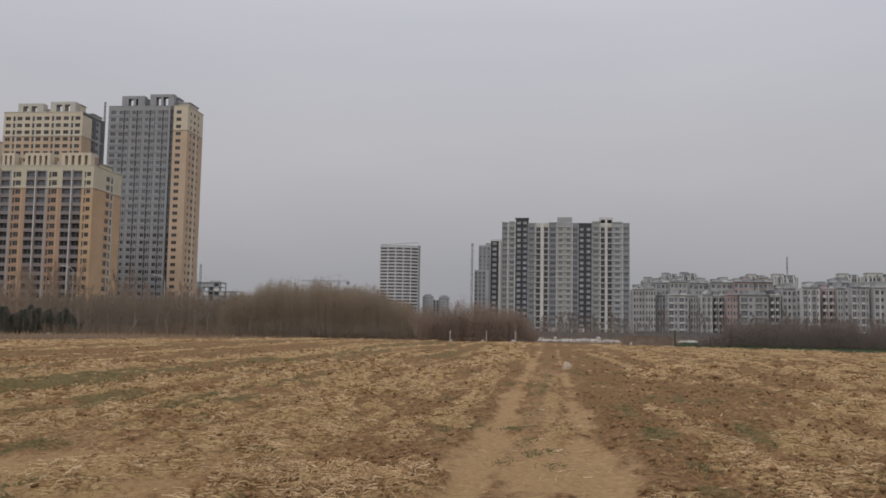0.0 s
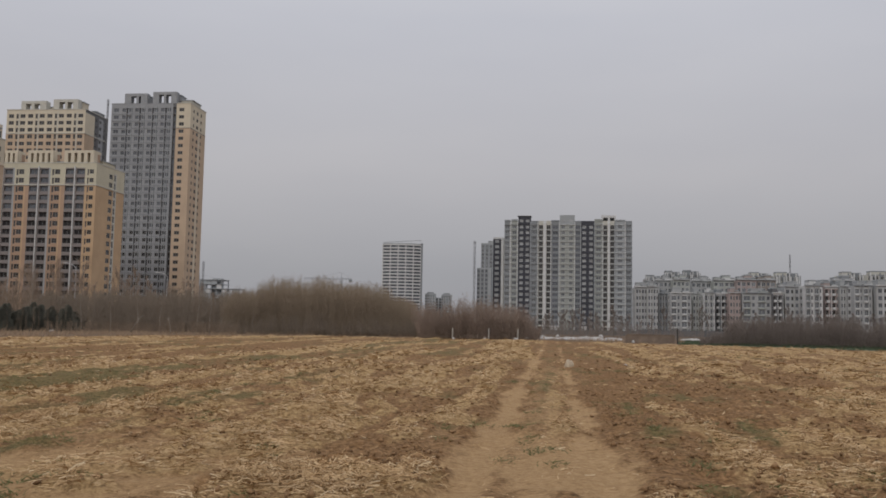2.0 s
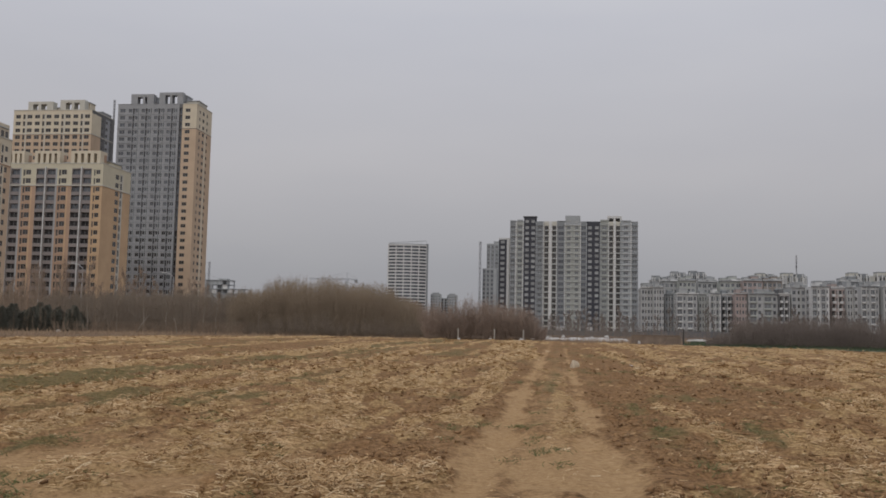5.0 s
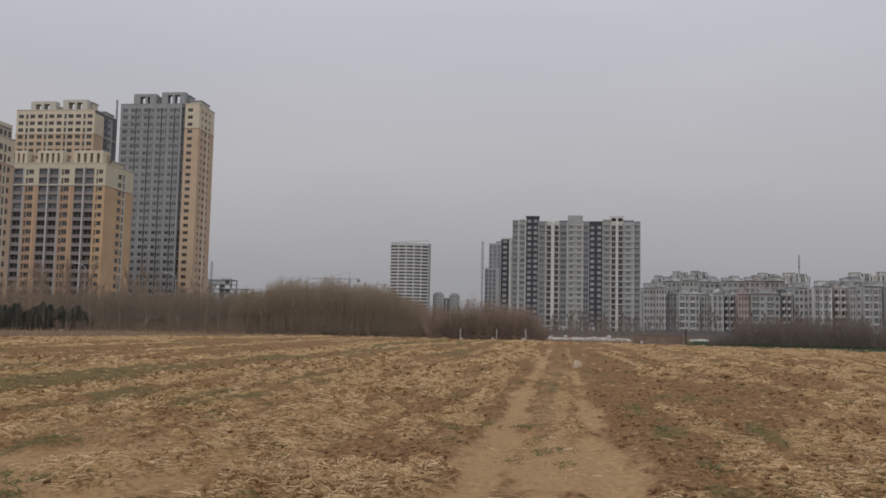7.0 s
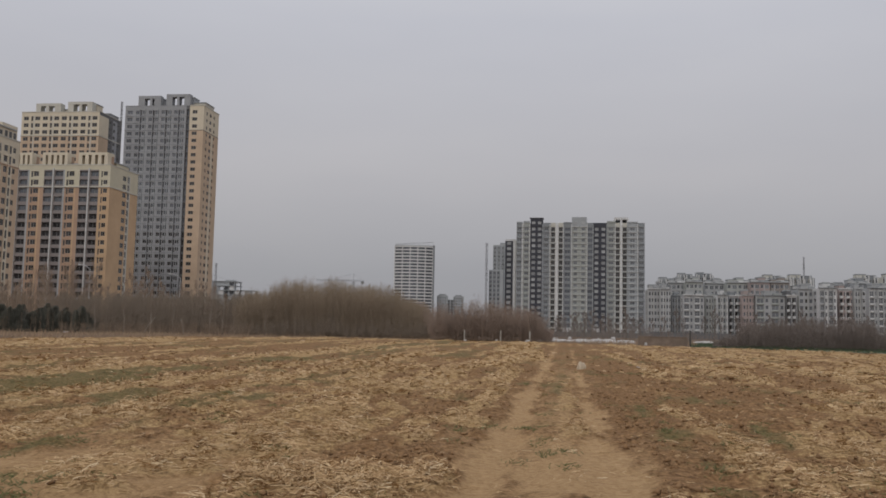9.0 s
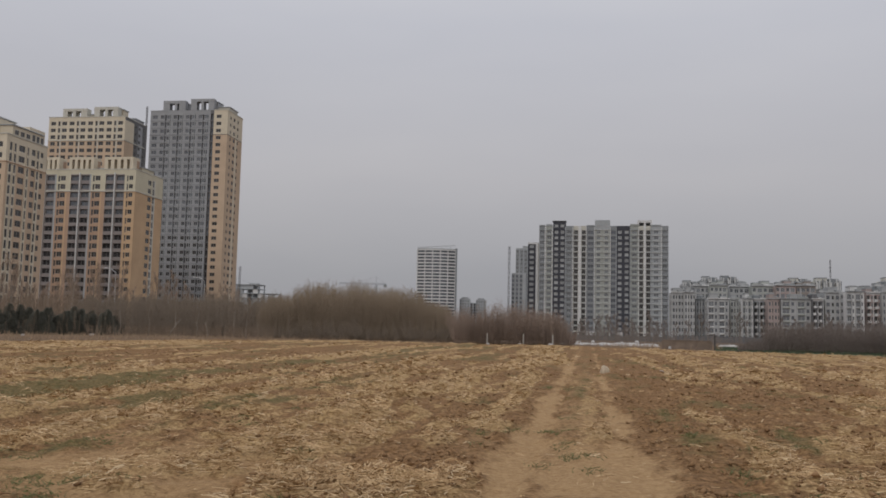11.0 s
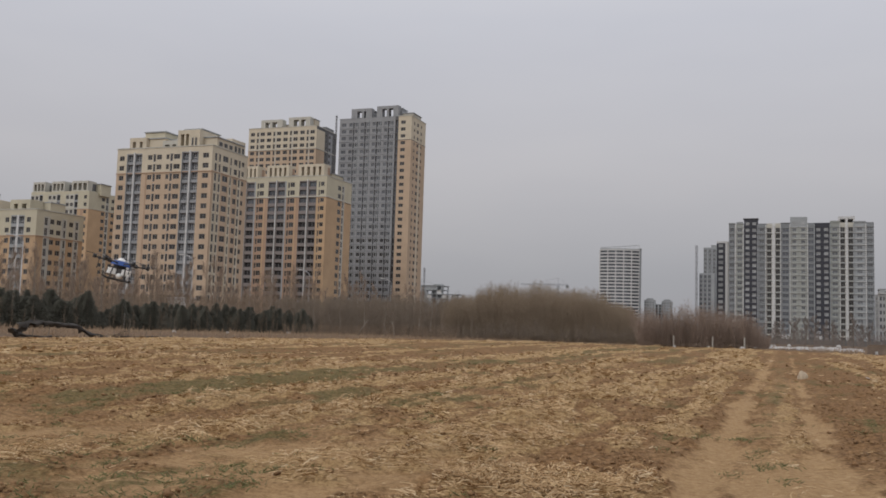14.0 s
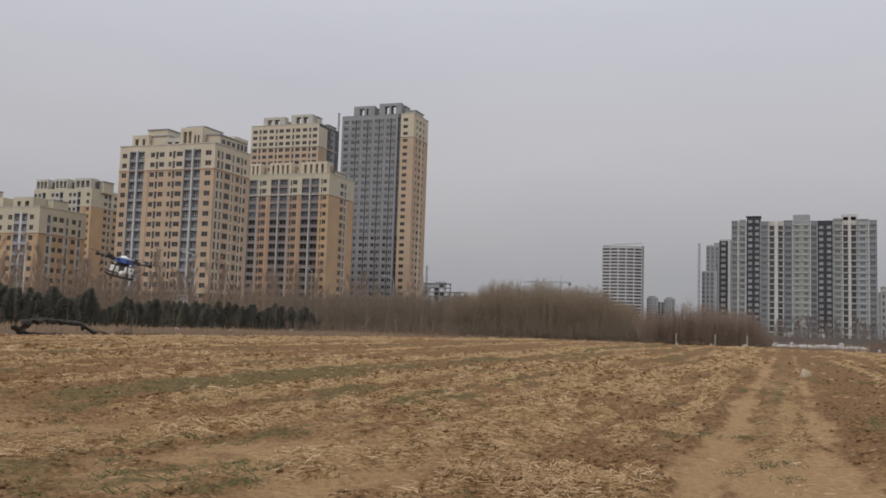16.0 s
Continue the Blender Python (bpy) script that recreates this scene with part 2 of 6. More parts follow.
def polar(az, d):
    """A place on the ground by its bearing, in degrees to the east of north, and distance."""
    return d * math.sin(radians(az)), d * math.cos(radians(az))


def lattice(x, y, seed):
    """Smooth value noise over the plane for arrays, in -1 to 1."""
    xi, yi = np.floor(x).astype(np.int64), np.floor(y).astype(np.int64)
    fx, fy = x - xi, y - yi
    fx, fy = fx * fx * (3 - 2 * fx), fy * fy * (3 - 2 * fy)

    def h(a, b):
        n = (a * 374761393 + b * 668265263 + seed * 982451653) & 0x7FFFFFFF
        n = ((n ^ (n >> 13)) * 1274126177) & 0x7FFFFFFF
        return ((n ^ (n >> 16)) & 0xFFFF) / 32767.5 - 1

    return (h(xi, yi) * (1 - fx) + h(xi + 1, yi) * fx) * (1 - fy) + (h(xi, yi + 1) * (1 - fx) + h(xi + 1, yi + 1) * fx) * fy


# ---- ground: one sheet, a harvested field with a double wheel track ----
TRACK = 0.122          # the track's drift to the east per metre north
TRACK_X = -0.94        # its western rut at the eye
GAUGE = 1.5


def across(x, y):
    """Distance east of the western rut."""
    return x - (TRACK_X + TRACK * y)


# the swaths by their distance east of the rut: place, straw, green
SWATHS = [(-60, 0.42, 0.2), (-30, 0.42, 0.2), (-26, 0.28, 0.35), (-22.5, 0.5, 0.2), (-18.5, 0.28, 0.15), (-16.6, 0.26, 0.15), (-15.0, 0.62, 0.2), (-13.8, 0.3, 0.62),
          (-12.0, 0.22, 0.75), (-10.6, 0.4, 0.45), (-9.4, 0.6, 0.3), (-8.5, 0.3, 0.5), (-7.4, 0.85, 0.1), (-6.5, 0.5, 0.3), (-5.6, 0.2, 0.4), (-4.7, 0.62, 0.1),
          (-3.3, 0.8, 0.05), (-2.2, 0.56, 0.05), (-1.3, 0.38, 0.1), (2.1, 0.15, 0.15), (2.8, 0.22, 0.3), (3.8, 0.46, 0.05), (5.2, 0.36, 0.12), (6.2, 0.42, 0.05), (8.0, 0.56, 0.05), (9.5, 0.34, 0.15), (12, 0.54, 0.1), (15, 0.45, 0.25), (24, 0.6, 0.3), (40, 0.55, 0.2)]
# single spots: east of the rut, north, half width, half length, straw, green
SPOTS = [(-1.7, 11.6, 0.7, 0.8, -0.6, 0.0), (-1.4, 9.4, 0.9, 0.8, 0.85, 0.0), (-3.2, 9.5, 0.9, 0.4, -0.6, 0.1), (-0.9, 11.0, 0.2, 0.5, 0.0, 0.8), (-4.6, 8.0, 0.5, 0.5, -0.2, 0.35),
         (-6.0, 8.1, 0.7, 0.4, -0.3, 0.35), (-6.9, 10.5, 0.8, 0.9, -0.5, 0.0), (2.4, 13.5, 0.7, 1.1, -0.3, 0.6), (4.8, 15.8, 0.5, 0.8, -0.1, 0.6),
         (4.2, 24.0, 1.9, 6.0, -0.28, 0.0), (-15.0, 19.0, 6.0, 9.0, -0.16, 0.1), (-1.6, 22.0, 0.8, 5.0, -0.35, 0.2), (0.55, 15.6, 0.2, 0.7, 0.0, 0.7), (0.6, 13.4, 0.25, 0.6, 0.0, 0.55), (0.75, 26.0, 0.3, 5.0, 0.0, 0.3), (-5.0, 7.6, 2.6, 1.3, -0.7, 0.0)]


def field_masks(x, y):
    """Cover of straw, of green growth, and of bare track, 0 to 1 each."""
    u = across(x, y)
    wob = lattice(u * 0.11, y * 0.045, 3) * 0.9 + lattice(u * 0.5, y * 0.16, 4) * 0.45
    place = [q[0] for q in SWATHS]
    straw = np.interp(u + wob, place, [q[1] for q in SWATHS])
    green = np.interp(u + wob, place, [q[2] for q in SWATHS])
    far = np.clip((y - 22) / 40, 0, 1)
    lines = lattice(u * 0.9, y * 0.035, 5) * 0.42 + lattice(u * 2.1, y * 0.09, 8) * 0.34
    lumps = lattice(u * 1.0, y * 0.3, 6) * 0.16 + lattice(u * 2.6, y * 0.9, 7) * 0.28 + lattice(u * 5.5, y * 2.6, 9) * 0.14
    mids = np.clip((y - 11) / 8, 0, 1)
    east = np.clip((u - 1) / 3, 0, 1)
    straw = straw + lines * (0.45 + 0.5 * mids + 0.5 * far) * (1 - 0.45 * east) + east * (lattice(x * 0.7, y * 0.45, 17) * 0.34 - 0.07) + lumps * (1 - 0.5 * far)
    green = green * (0.8 + 0.75 * lattice(u * 0.3, y * 0.16, 14)) + lattice(u * 0.5, y * 0.2, 11) * 0.40 + lattice(u * 1.2, y * 0.5, 12) * 0.42 + lattice(u * 3.2, y * 1.7, 13) * 0.36 - 0.07
    for us, ys, wu, wy, ds, dg in SPOTS:
        bump = np.exp(-((u - us) / wu) ** 2 - ((y - ys) / wy) ** 2)
        straw, green = straw + ds * bump, green + dg * bump
    straw = np.clip(0.5 + (straw - 0.50) * 2.8, 0.02, 1)
    green = np.clip(green * 1.1, 0, 0.68) * (1 - 0.55 * straw)
    edge = lattice(u * 0.9, y * 0.35, 21) * 0.14 + lattice(u * 3, y * 0.9, 22) * 0.12 + lattice(u * 8, y * 2.5, 23) * 0.12
    left = np.interp(y, [7, 10, 13, 19, 30, 45, 90], [0.58, 0.54, 0.48, 0.42, 0.36, 0.32, 0.3])
    right = np.interp(y, [7, 10, 13, 18, 24, 45, 90], [0.62, 0.56, 0.47, 0.40, 0.33, 0.27, 0.24])
    rut = np.maximum(np.clip((left - np.abs(u - 0.02) + edge * 1.1) * 3.6, 0, 1), np.clip((right - np.abs(u - GAUGE + 0.08) + edge * 1.1) * 3.6, 0, 1))
    rut *= 0.86 + 0.18 * lattice(u * 2.2, y * 0.5, 24) + 0.12 * lattice(u * 5, y * 1.6, 25)
    rut = np.clip(rut, 0, 1) * np.interp(y, [0, 36, 55, 110, 150], [1, 1, 0.9, 0.6, 0])
    near = np.clip((1.4 - np.abs(u - GAUGE / 2) + edge * 4) * 0.9, 0, 1)
    straw = straw * (1 - 0.5 * near) * (1 - 0.94 * rut)
    green = green * (1 - rut) * (1 - 0.3 * near)
    strip = np.exp(-((u - 0.72) / 0.2) ** 2) * np.clip((y - 10) / 3, 0, 1)
    rut, green = rut * (1 - 0.6 * strip), np.clip(green + 0.42 * strip * (lattice(x * 1.1, y * 0.7, 15) + 0.35), 0, 0.7)
    wisp = np.exp(-((u - 1.05) / 0.2) ** 2 - ((y - 10.2) / 0.8) ** 2) + np.exp(-((u - 0.95) / 0.2) ** 2 - ((y - 12.2) / 0.5) ** 2)
    straw = straw + 0.65 * wisp
    rut = np.maximum(rut, near * np.interp(y, [8, 10, 12.5, 16, 40, 90], [1.0, 0.95, 0.76, 0.52, 0.32, 0.2]) * (0.95 + (0.5 * edge + 0.22 * lattice(u * 1.6, y * 0.25, 26)) * np.interp(y, [8, 12], [0.4, 1.0])))
    dusty = np.clip((-u - 0.9) / 2.5, 0, 1) * np.clip((16 - y) / 5, 0, 1) * np.clip(0.76 + 0.6 * lattice(u * 0.6, y * 0.4, 27) + 0.5 * lattice(u * 2.4, y * 1.8, 28) - 0.5 * green, 0, 0.72)
    straw = straw * (1 - 0.4 * dusty)
    return straw, green, np.maximum(rut, dusty * (1 - 0.8 * straw))


def field_height(x, y, straw, rut):
    d = np.hypot(x, y)
    u = across(x, y)
    n = lattice(x * 0.16, y * 0.16, 31) * 0.04 + lattice(u * 0.8, y * 0.25, 32) * 0.04 + lattice(u * 1.9, y * 0.3, 39) * 0.035
    clod = lattice(x * 1.5, y * 1.5, 36) * 0.04 + lattice(x * 2.9, y * 2.9, 33) * 0.05 + lattice(x * 6.1, y * 6.1, 34) * 0.045
    worn = np.clip(2.0 - np.abs(u - GAUGE / 2), 0, 1) * np.clip((15 - y) / 3, 0, 1)
    clod = clod * (1 - np.maximum(0.96 * rut, 0.9 * worn)) + straw * 0.03 * (1 + lattice(x * 3.5, y * 3.5, 35))
    groove = np.exp(-((u - 0.3) / 0.09) ** 2) * np.clip((y - 14) / 8, 0, 1) * np.clip((36 - y) / 5, 0, 1) * 0.06
    hump = np.exp(-((u - GAUGE / 2) / 0.4) ** 2) * 0.04 - rut * 0.07 - groove + rut * (lattice(u * 6, y * 0.7, 37) * 0.012 + lattice(u * 9, y * 5, 38) * 0.01)
    fade = np.clip((170 - d) / 30, 0, 1)
    return (n + clod + hump) * fade - 0.03


def steps(a, b, first, grow):
    v = [a]
    while v[-1] < b:
        v.append(v[-1] + max(first, grow * abs(v[-1])))
    return v


def ground_material():
    m = bpy.data.materials.new("stubble_field_soil")
    m.use_nodes = True
    nt = m.node_tree
    N, L = nt.nodes.new, nt.links.new
    b = nt.nodes["Principled BSDF"]
    b.inputs["Roughness"].default_value = 0.95
    b.inputs["Specular IOR Level"].default_value = 0.15
    co = N("ShaderNodeTexCoord")

    def noise_tex(scale, detail=4, stretch=None, rough=0.6):
        n = N("ShaderNodeTexNoise")
        n.inputs["Scale"].default_value, n.inputs["Detail"].default_value, n.inputs["Roughness"].default_value = scale, detail, rough
        if stretch:
            mp = N("ShaderNodeMapping")
            mp.inputs["Scale"].default_value = stretch
            mp.inputs["Rotation"].default_value = (0, 0, radians(7))
            L(co.outputs["Object"], mp.inputs[0])
            L(mp.outputs[0], n.inputs["Vector"])
        else:
            L(co.outputs["Object"], n.inputs["Vector"])
        return n.outputs["Fac"]

    def ramp(fac, stops):
        r = N("ShaderNodeValToRGB")
        r.color_ramp.elements[0].position, r.color_ramp.elements[0].color = stops[0][0], (*stops[0][1], 1)
        r.color_ramp.elements[1].position, r.color_ramp.elements[1].color = stops[-1][0], (*stops[-1][1], 1)
        for p, c in stops[1:-1]:
            r.color_ramp.elements.new(p).color = (*c, 1)
        L(fac, r.inputs[0])
        return r.outputs[0]

    def mix(f, a, c):
        x = N("ShaderNodeMix")
        x.data_type = "RGBA"
        L(f, x.inputs[0])
        L(a, x.inputs[6])
        L(c, x.inputs[7])
        return x.outputs[2]

    def sharpen(attr, grain, lo, hi):
        """The cover broken up by the grain into single patches."""
        a = N("ShaderNodeAttribute")
        a.attribute_name = attr
        s = N("ShaderNodeMath")
        s.operation = "ADD"
        L(a.outputs["Fac"], s.inputs[0])
        L(grain, s.inputs[1])
        r = N("ShaderNodeMapRange")
        r.interpolation_type = "SMOOTHSTEP"
        r.inputs["From Min"].default_value, r.inputs["From Max"].default_value = lo, hi
        L(s.outputs[0], r.inputs["Value"])
        return r.outputs[0]

    fine = noise_tex(11, 7, rough=0.8)
    mid = noise_tex(1.7, 5)
    straws = noise_tex(13, 6, (1.2, 0.8, 1), 0.75)
    soil = mix(mid, ramp(fine, SOIL_A), ramp(fine, SOIL_B))
    straw = ramp(straws, STRAW)
    green = ramp(fine, GREEN)
    streak = noise_tex(2.6, 6, (3.6, 0.45, 1), 0.75)
    track = mix(streak, ramp(fine, TRACK_A), ramp(fine, TRACK_B))
    c = mix(sharpen("green", straws, 0.62, 1.45), soil, green)
    c = mix(sharpen("straw", straws, 0.62, 1.12), c, straw)
    c = mix(sharpen("track", straws, 0.60, 1.35), c, track)
    c = mix(sharpen("beyond", mid, 0.7, 1.2), c, ramp(fine, BEYOND))
    L(c, b.inputs["Base Color"])
    bp = N("ShaderNodeBump")
    bp.inputs["Strength"].default_value, bp.inputs["Distance"].default_value = 0.8, 0.05
    L(straws, bp.inputs["Height"])
    L(bp.outputs[0], b.inputs["Normal"])
    return m


SOIL_A = [(0.36, (0.055, 0.029, 0.013)), (0.49, (0.168, 0.089, 0.039)), (0.65, (0.32, 0.184, 0.088))]
SOIL_B = [(0.38, (0.072, 0.040, 0.018)), (0.49, (0.212, 0.121, 0.057)), (0.65, (0.37, 0.227, 0.116))]
STRAW = [(0.34, (0.135, 0.082, 0.039)), (0.5, (0.328, 0.213, 0.102)), (0.66, (0.505, 0.353, 0.181))]
GREEN = [(0.32, (0.050, 0.044, 0.017)), (0.5, (0.120, 0.102, 0.042)), (0.68, (0.22, 0.172, 0.082))]
TRACK_A = [(0.34, (0.205, 0.119, 0.053)), (0.66, (0.37, 0.235, 0.120))]
TRACK_B = [(0.34, (0.315, 0.193, 0.094)), (0.66, (0.52, 0.353, 0.192))]
BEYOND = [(0.3, (0.10, 0.066, 0.045)), (0.7, (0.17, 0.118, 0.080))]


def field_end(x):
    """How far north the stubble reaches, by the easting."""
    return np.interp(x, [-90, -60, -43, -40, -32, -15, 6, 26, 44, 90], [46, 49, 53, 70, 106, 127, 124, 106, 90, 60])


def build_ground():
    xs = [-v for v in steps(0, 9, 0.085, 0)][::-1][:-1] + steps(0, 9, 0.085, 0)
    right = steps(9, 75, 0.085, 0.0095)
    left = [-v for v in steps(9, 115, 0.085, 0.0095)][::-1]
    xs = [-4000, -2000, -1000, -500, -260, -170] + left + [v for v in xs if abs(v) < 8.99] + right + [110, 170, 260, 500, 1000, 2000, 4000]
    ys = [-4000, -1500, -500, -150, -50, -20, -8, -2, 2, 4, 5.2] + steps(6, 145, 0.08, 0.0085) + [165, 200, 260, 400, 700, 1200, 2200, 4000]
    X, Y = np.meshgrid(np.array(sorted(set(xs))), np.array(ys))
    straw, green, rut = field_masks(X, Y)
    end = field_end(X) + lattice(X * 0.4, Y * 0.4, 41) * 1.2
    beyond = np.clip((Y - end) / 2.0 + 0.5, 0, 1)
    straw, green, rut = (a * (1 - beyond) for a in (straw, green, rut))
    Z = field_height(X, Y, straw, rut)
    ny, nx = X.shape
    me = bpy.data.meshes.new("ground")
    n = np.arange(ny * nx).reshape(ny, nx)
    quads = np.stack([n[:-1, :-1], n[:-1, 1:], n[1:, 1:], n[1:, :-1]], -1).reshape(-1, 4)
    me.vertices.add(ny * nx)
    me.vertices.foreach_set("co", np.stack([X, Y, Z], -1).astype(np.float32).ravel())
    me.loops.add(quads.size)
    me.loops.foreach_set("vertex_index", quads.astype(np.int32).ravel())
    me.polygons.add(len(quads))
    me.polygons.foreach_set("loop_start", np.arange(0, quads.size, 4, dtype=np.int32))
    me.update(calc_edges=True)
    me.polygons.foreach_set("use_smooth", np.ones(len(quads), dtype=bool))
    for name, a in (("straw", straw), ("green", green), ("track", rut), ("beyond", beyond)):
        at = me.attributes.new(name, "FLOAT", "POINT")
        at.data.foreach_set("value", a.astype(np.float32).ravel())
    me.materials.append(ground_material())
    return tagged(new("ground", me), "brown stubble field strewn with pale straw and patches of green", "ground", kind="structure")


ground = build_ground()
rng = np.random.default_rng(7)


def scatter(count, az0, az1, d0, d1, power=1.0):
    """Places in a wedge of the field, thinning out with distance."""
    az = radians(az0) + (radians(az1) - radians(az0)) * rng.random(count)
    d = d0 * (d1 / d0) ** (rng.random(count) ** power)
    return d * np.sin(az), d * np.cos(az)


def straws_mesh(name, x, y, z, length, width, lift, material, a):
    """Bent ribbons lying about, one island each."""
    n = len(x)
    dx, dy = np.cos(a), np.sin(a)
    bend = rng.normal(0, 0.55, n)
    up = rng.random(n) * lift
    tilt = rng.normal(0, 0.16, n) * length
    V = np.empty((n, 6, 3))
    for k, s in enumerate((-0.5, 0.0, 0.5)):
        cx = x + dx * length * s - dy * bend * length * (0.25 - s * s)
        cy = y + dy * length * s + dx * bend * length * (0.25 - s * s)
        cz = z + up + tilt * s + 0.012 + (0.25 - s * s) * lift * 0.6
        for j, e in enumerate((-1, 1)):
            V[:, 2 * k + j] = np.stack([cx - dy * width * e * 0.5, cy + dx * width * e * 0.5, cz + e * width * 0.35], -1)
    base = np.arange(n)[:, None] * 6
    F = np.concatenate([base + np.array([[0, 2, 3, 1]]), base + np.array([[2, 4, 5, 3]])], 0)
    me = bpy.data.meshes.new(name)
    me.vertices.add(n * 6)
    me.vertices.foreach_set("co", V.astype(np.float32).ravel())
    me.loops.add(F.size)
    me.loops.foreach_set("vertex_index", F.astype(np.int32).ravel())
    me.polygons.add(len(F))
    me.polygons.foreach_set("loop_start", np.arange(0, F.size, 4, dtype=np.int32))
    me.update(calc_edges=True)
    me.materials.append(material)
    return me


def lay_straw(name, clumps, each, d0, d1, lmin, lmax, wide, lift, size, label):
    """Tangled clumps of straw, thick where the swaths lie."""
    x, y = scatter(clumps, -43, 30, d0, d1)
    straw, green, rut = field_masks(x, y)
    keep = (rng.random(clumps) < np.clip((straw - 0.40) * 2.3, 0.05 + 0.12 * np.clip((across(x, y) - 2) / 2, 0, 1), 1) * (1 - 0.68 * rut)) & (y < field_end(x))
    x, y, straw = x[keep], y[keep], straw[keep]
    big = 0.3 + 1.2 * rng.random(len(x)) ** 2
    times = np.maximum(1, (each * big * (0.4 + 0.8 * straw)).astype(int))
    turn = np.repeat(rng.random(len(x)) * 2 * math.pi, times)
    sz = np.repeat(size * np.sqrt(big), times)
    x, y, pile = np.repeat(x, times), np.repeat(y, times), np.repeat(straw * big, times)
    n = len(x)
    r = sz * rng.normal(0, 1, n)
    a = rng.random(n) * 2 * math.pi
    x, y = x + r * np.cos(a), y + r * np.sin(a)
    straw, green, rut = field_masks(x, y)
    z = field_height(x, y, straw, rut)
    length = lmin + (lmax - lmin) * rng.random(n) ** 2
    w_ = wide * (0.6 + 0.8 * rng.random(n)) * np.clip(np.hypot(x, y) / 13, 1, 3.5)
    up = lift * pile * np.exp(-(r / sz) ** 2)
    tagged(new(name, straws_mesh(name, x, y, z, length, w_, up, M["straw"], turn + rng.normal(0, 0.7, n))), label, "straw", kind="stuff")


lay_straw("loose_straw", 25000, 12, 7.5, 40, 0.04, 0.22, 0.0066, 0.15, 0.13, "pale dry straw strewn in swaths over the soil")
lay_straw("distant_straw", 14000, 10, 36, 125, 0.10, 0.36, 0.008, 0.12, 0.28, "pale dry straw strewn over the far field")


def clods():
    """Lumps of broken soil, thickest where the straw is thin."""
    n = 52000
    x, y = scatter(n, -43, 30, 7.5, 60)
    straw, green, rut = field_masks(x, y)
    keep = (rng.random(n) < (0.75 - 0.5 * straw) * np.clip(1 - 2.5 * rut, 0, 1) * np.clip(1 - 2 * green, 0.1, 1)) & (lattice(x * 0.7, y * 0.5, 71) > -0.25) & ((np.abs(across(x, y) - GAUGE / 2) > 1.0) | (rng.random(n) < 0.4))
    x, y, straw, rut = x[keep], y[keep], straw[keep], rut[keep]
    z = field_height(x, y, straw, rut)
    n = len(x)
    s = (0.009 + 0.046 * rng.random(n) ** 4) * np.clip(np.hypot(x, y) / 20, 1, 1.6)
    d = np.array([[1, 0, 0], [0, 1, 0], [-1, 0, 0], [0, -1, 0], [0, 0, 0.9], [0, 0, -0.6]])
    V = np.stack([x, y, z + s * 0.3], -1)[:, None] + s[:, None, None] * d * (0.6 + 0.8 * rng.random((n, 6, 1))) + rng.normal(0, 0.25, (n, 6, 3)) * s[:, None, None]
    T = np.array([[0, 1, 4], [1, 2, 4], [2, 3, 4], [3, 0, 4], [1, 0, 5], [2, 1, 5], [3, 2, 5], [0, 3, 5]])
    F = (np.arange(n)[:, None, None] * 6 + T).reshape(-1, 3)
    me = bpy.data.meshes.new("soil_clods")
    me.vertices.add(n * 6)
    me.vertices.foreach_set("co", V.astype(np.float32).ravel())
    me.loops.add(F.size)
    me.loops.foreach_set("vertex_index", F.astype(np.int32).ravel())
    me.polygons.add(len(F))
    me.polygons.foreach_set("loop_start", np.arange(0, F.size, 3, dtype=np.int32))
    me.update(calc_edges=True)
    me.materials.append(M["clod"])
    tagged(new("soil_clods", me), "broken reddish-brown clods of soil", "soil", kind="stuff")


clods()


# ---- apartment blocks beyond the field ----
WINDOWS = {}


def window_mesh(w, h, glass):
    """A window in one piece: frame with mullions and set-back panes; its middle foot at the origin, facing south."""
    key = (round(w, 2), round(h, 2), glass)
    if key in WINDOWS:
        return WINDOWS[key]
    t = 0.08
    posts = (-w / 6, w / 6) if glass == "void_w" else (0.0,) if w > 1.2 else ()
    rails = (0.7,) if glass == "void_w" else ()
    half = 0.05 if glass == "void_w" else 0.035
    xs = [-w / 2, -w / 2 + t] + [p + e for p in posts for e in (-half, half)] + [w / 2 - t, w / 2]
    zs = [0, t] + [p + e for p in rails for e in (-half, half)] + [h - t, h]
    v, f, i, at = [], [], [], {}

    def corner(j, k, y):
        if (j, k, y) not in at:
            at[(j, k, y)] = len(v)
            v.append((xs[j], y, zs[k]))
        return at[(j, k, y)]

    for j in range(len(xs) - 1):
        for k in range(len(zs) - 1):
            ring = ((j, k), (j + 1, k), (j + 1, k + 1), (j, k + 1))
            front = [corner(*c, -0.05) for c in ring]
            if j % 2 == 0 or k % 2 == 0:
                f.append(tuple(front))
                i.append(0)
            else:
                back = [corner(*c, 0.04) for c in ring]
                f.append(tuple(back))
                i.append(1)
                for e in range(4):
                    n = (e + 1) % 4
                    f.append((front[e], front[n], back[n], back[e]))
                    i.append(0)
    pale = glass in ("glass_pale", "void_w", "glass_w", "glass_paler")
    WINDOWS[key] = mesh_of("window", v, f, [M["frame_white" if pale else "frame"], M[glass]], i)
    return WINDOWS[key]


def w(width, key):
    return (width, key, None)


def o(width, key, ow, sill=0.95, oh=1.45, glass="glass", depth=0.15):
    return (width, key, (ow, sill, oh, glass, depth))


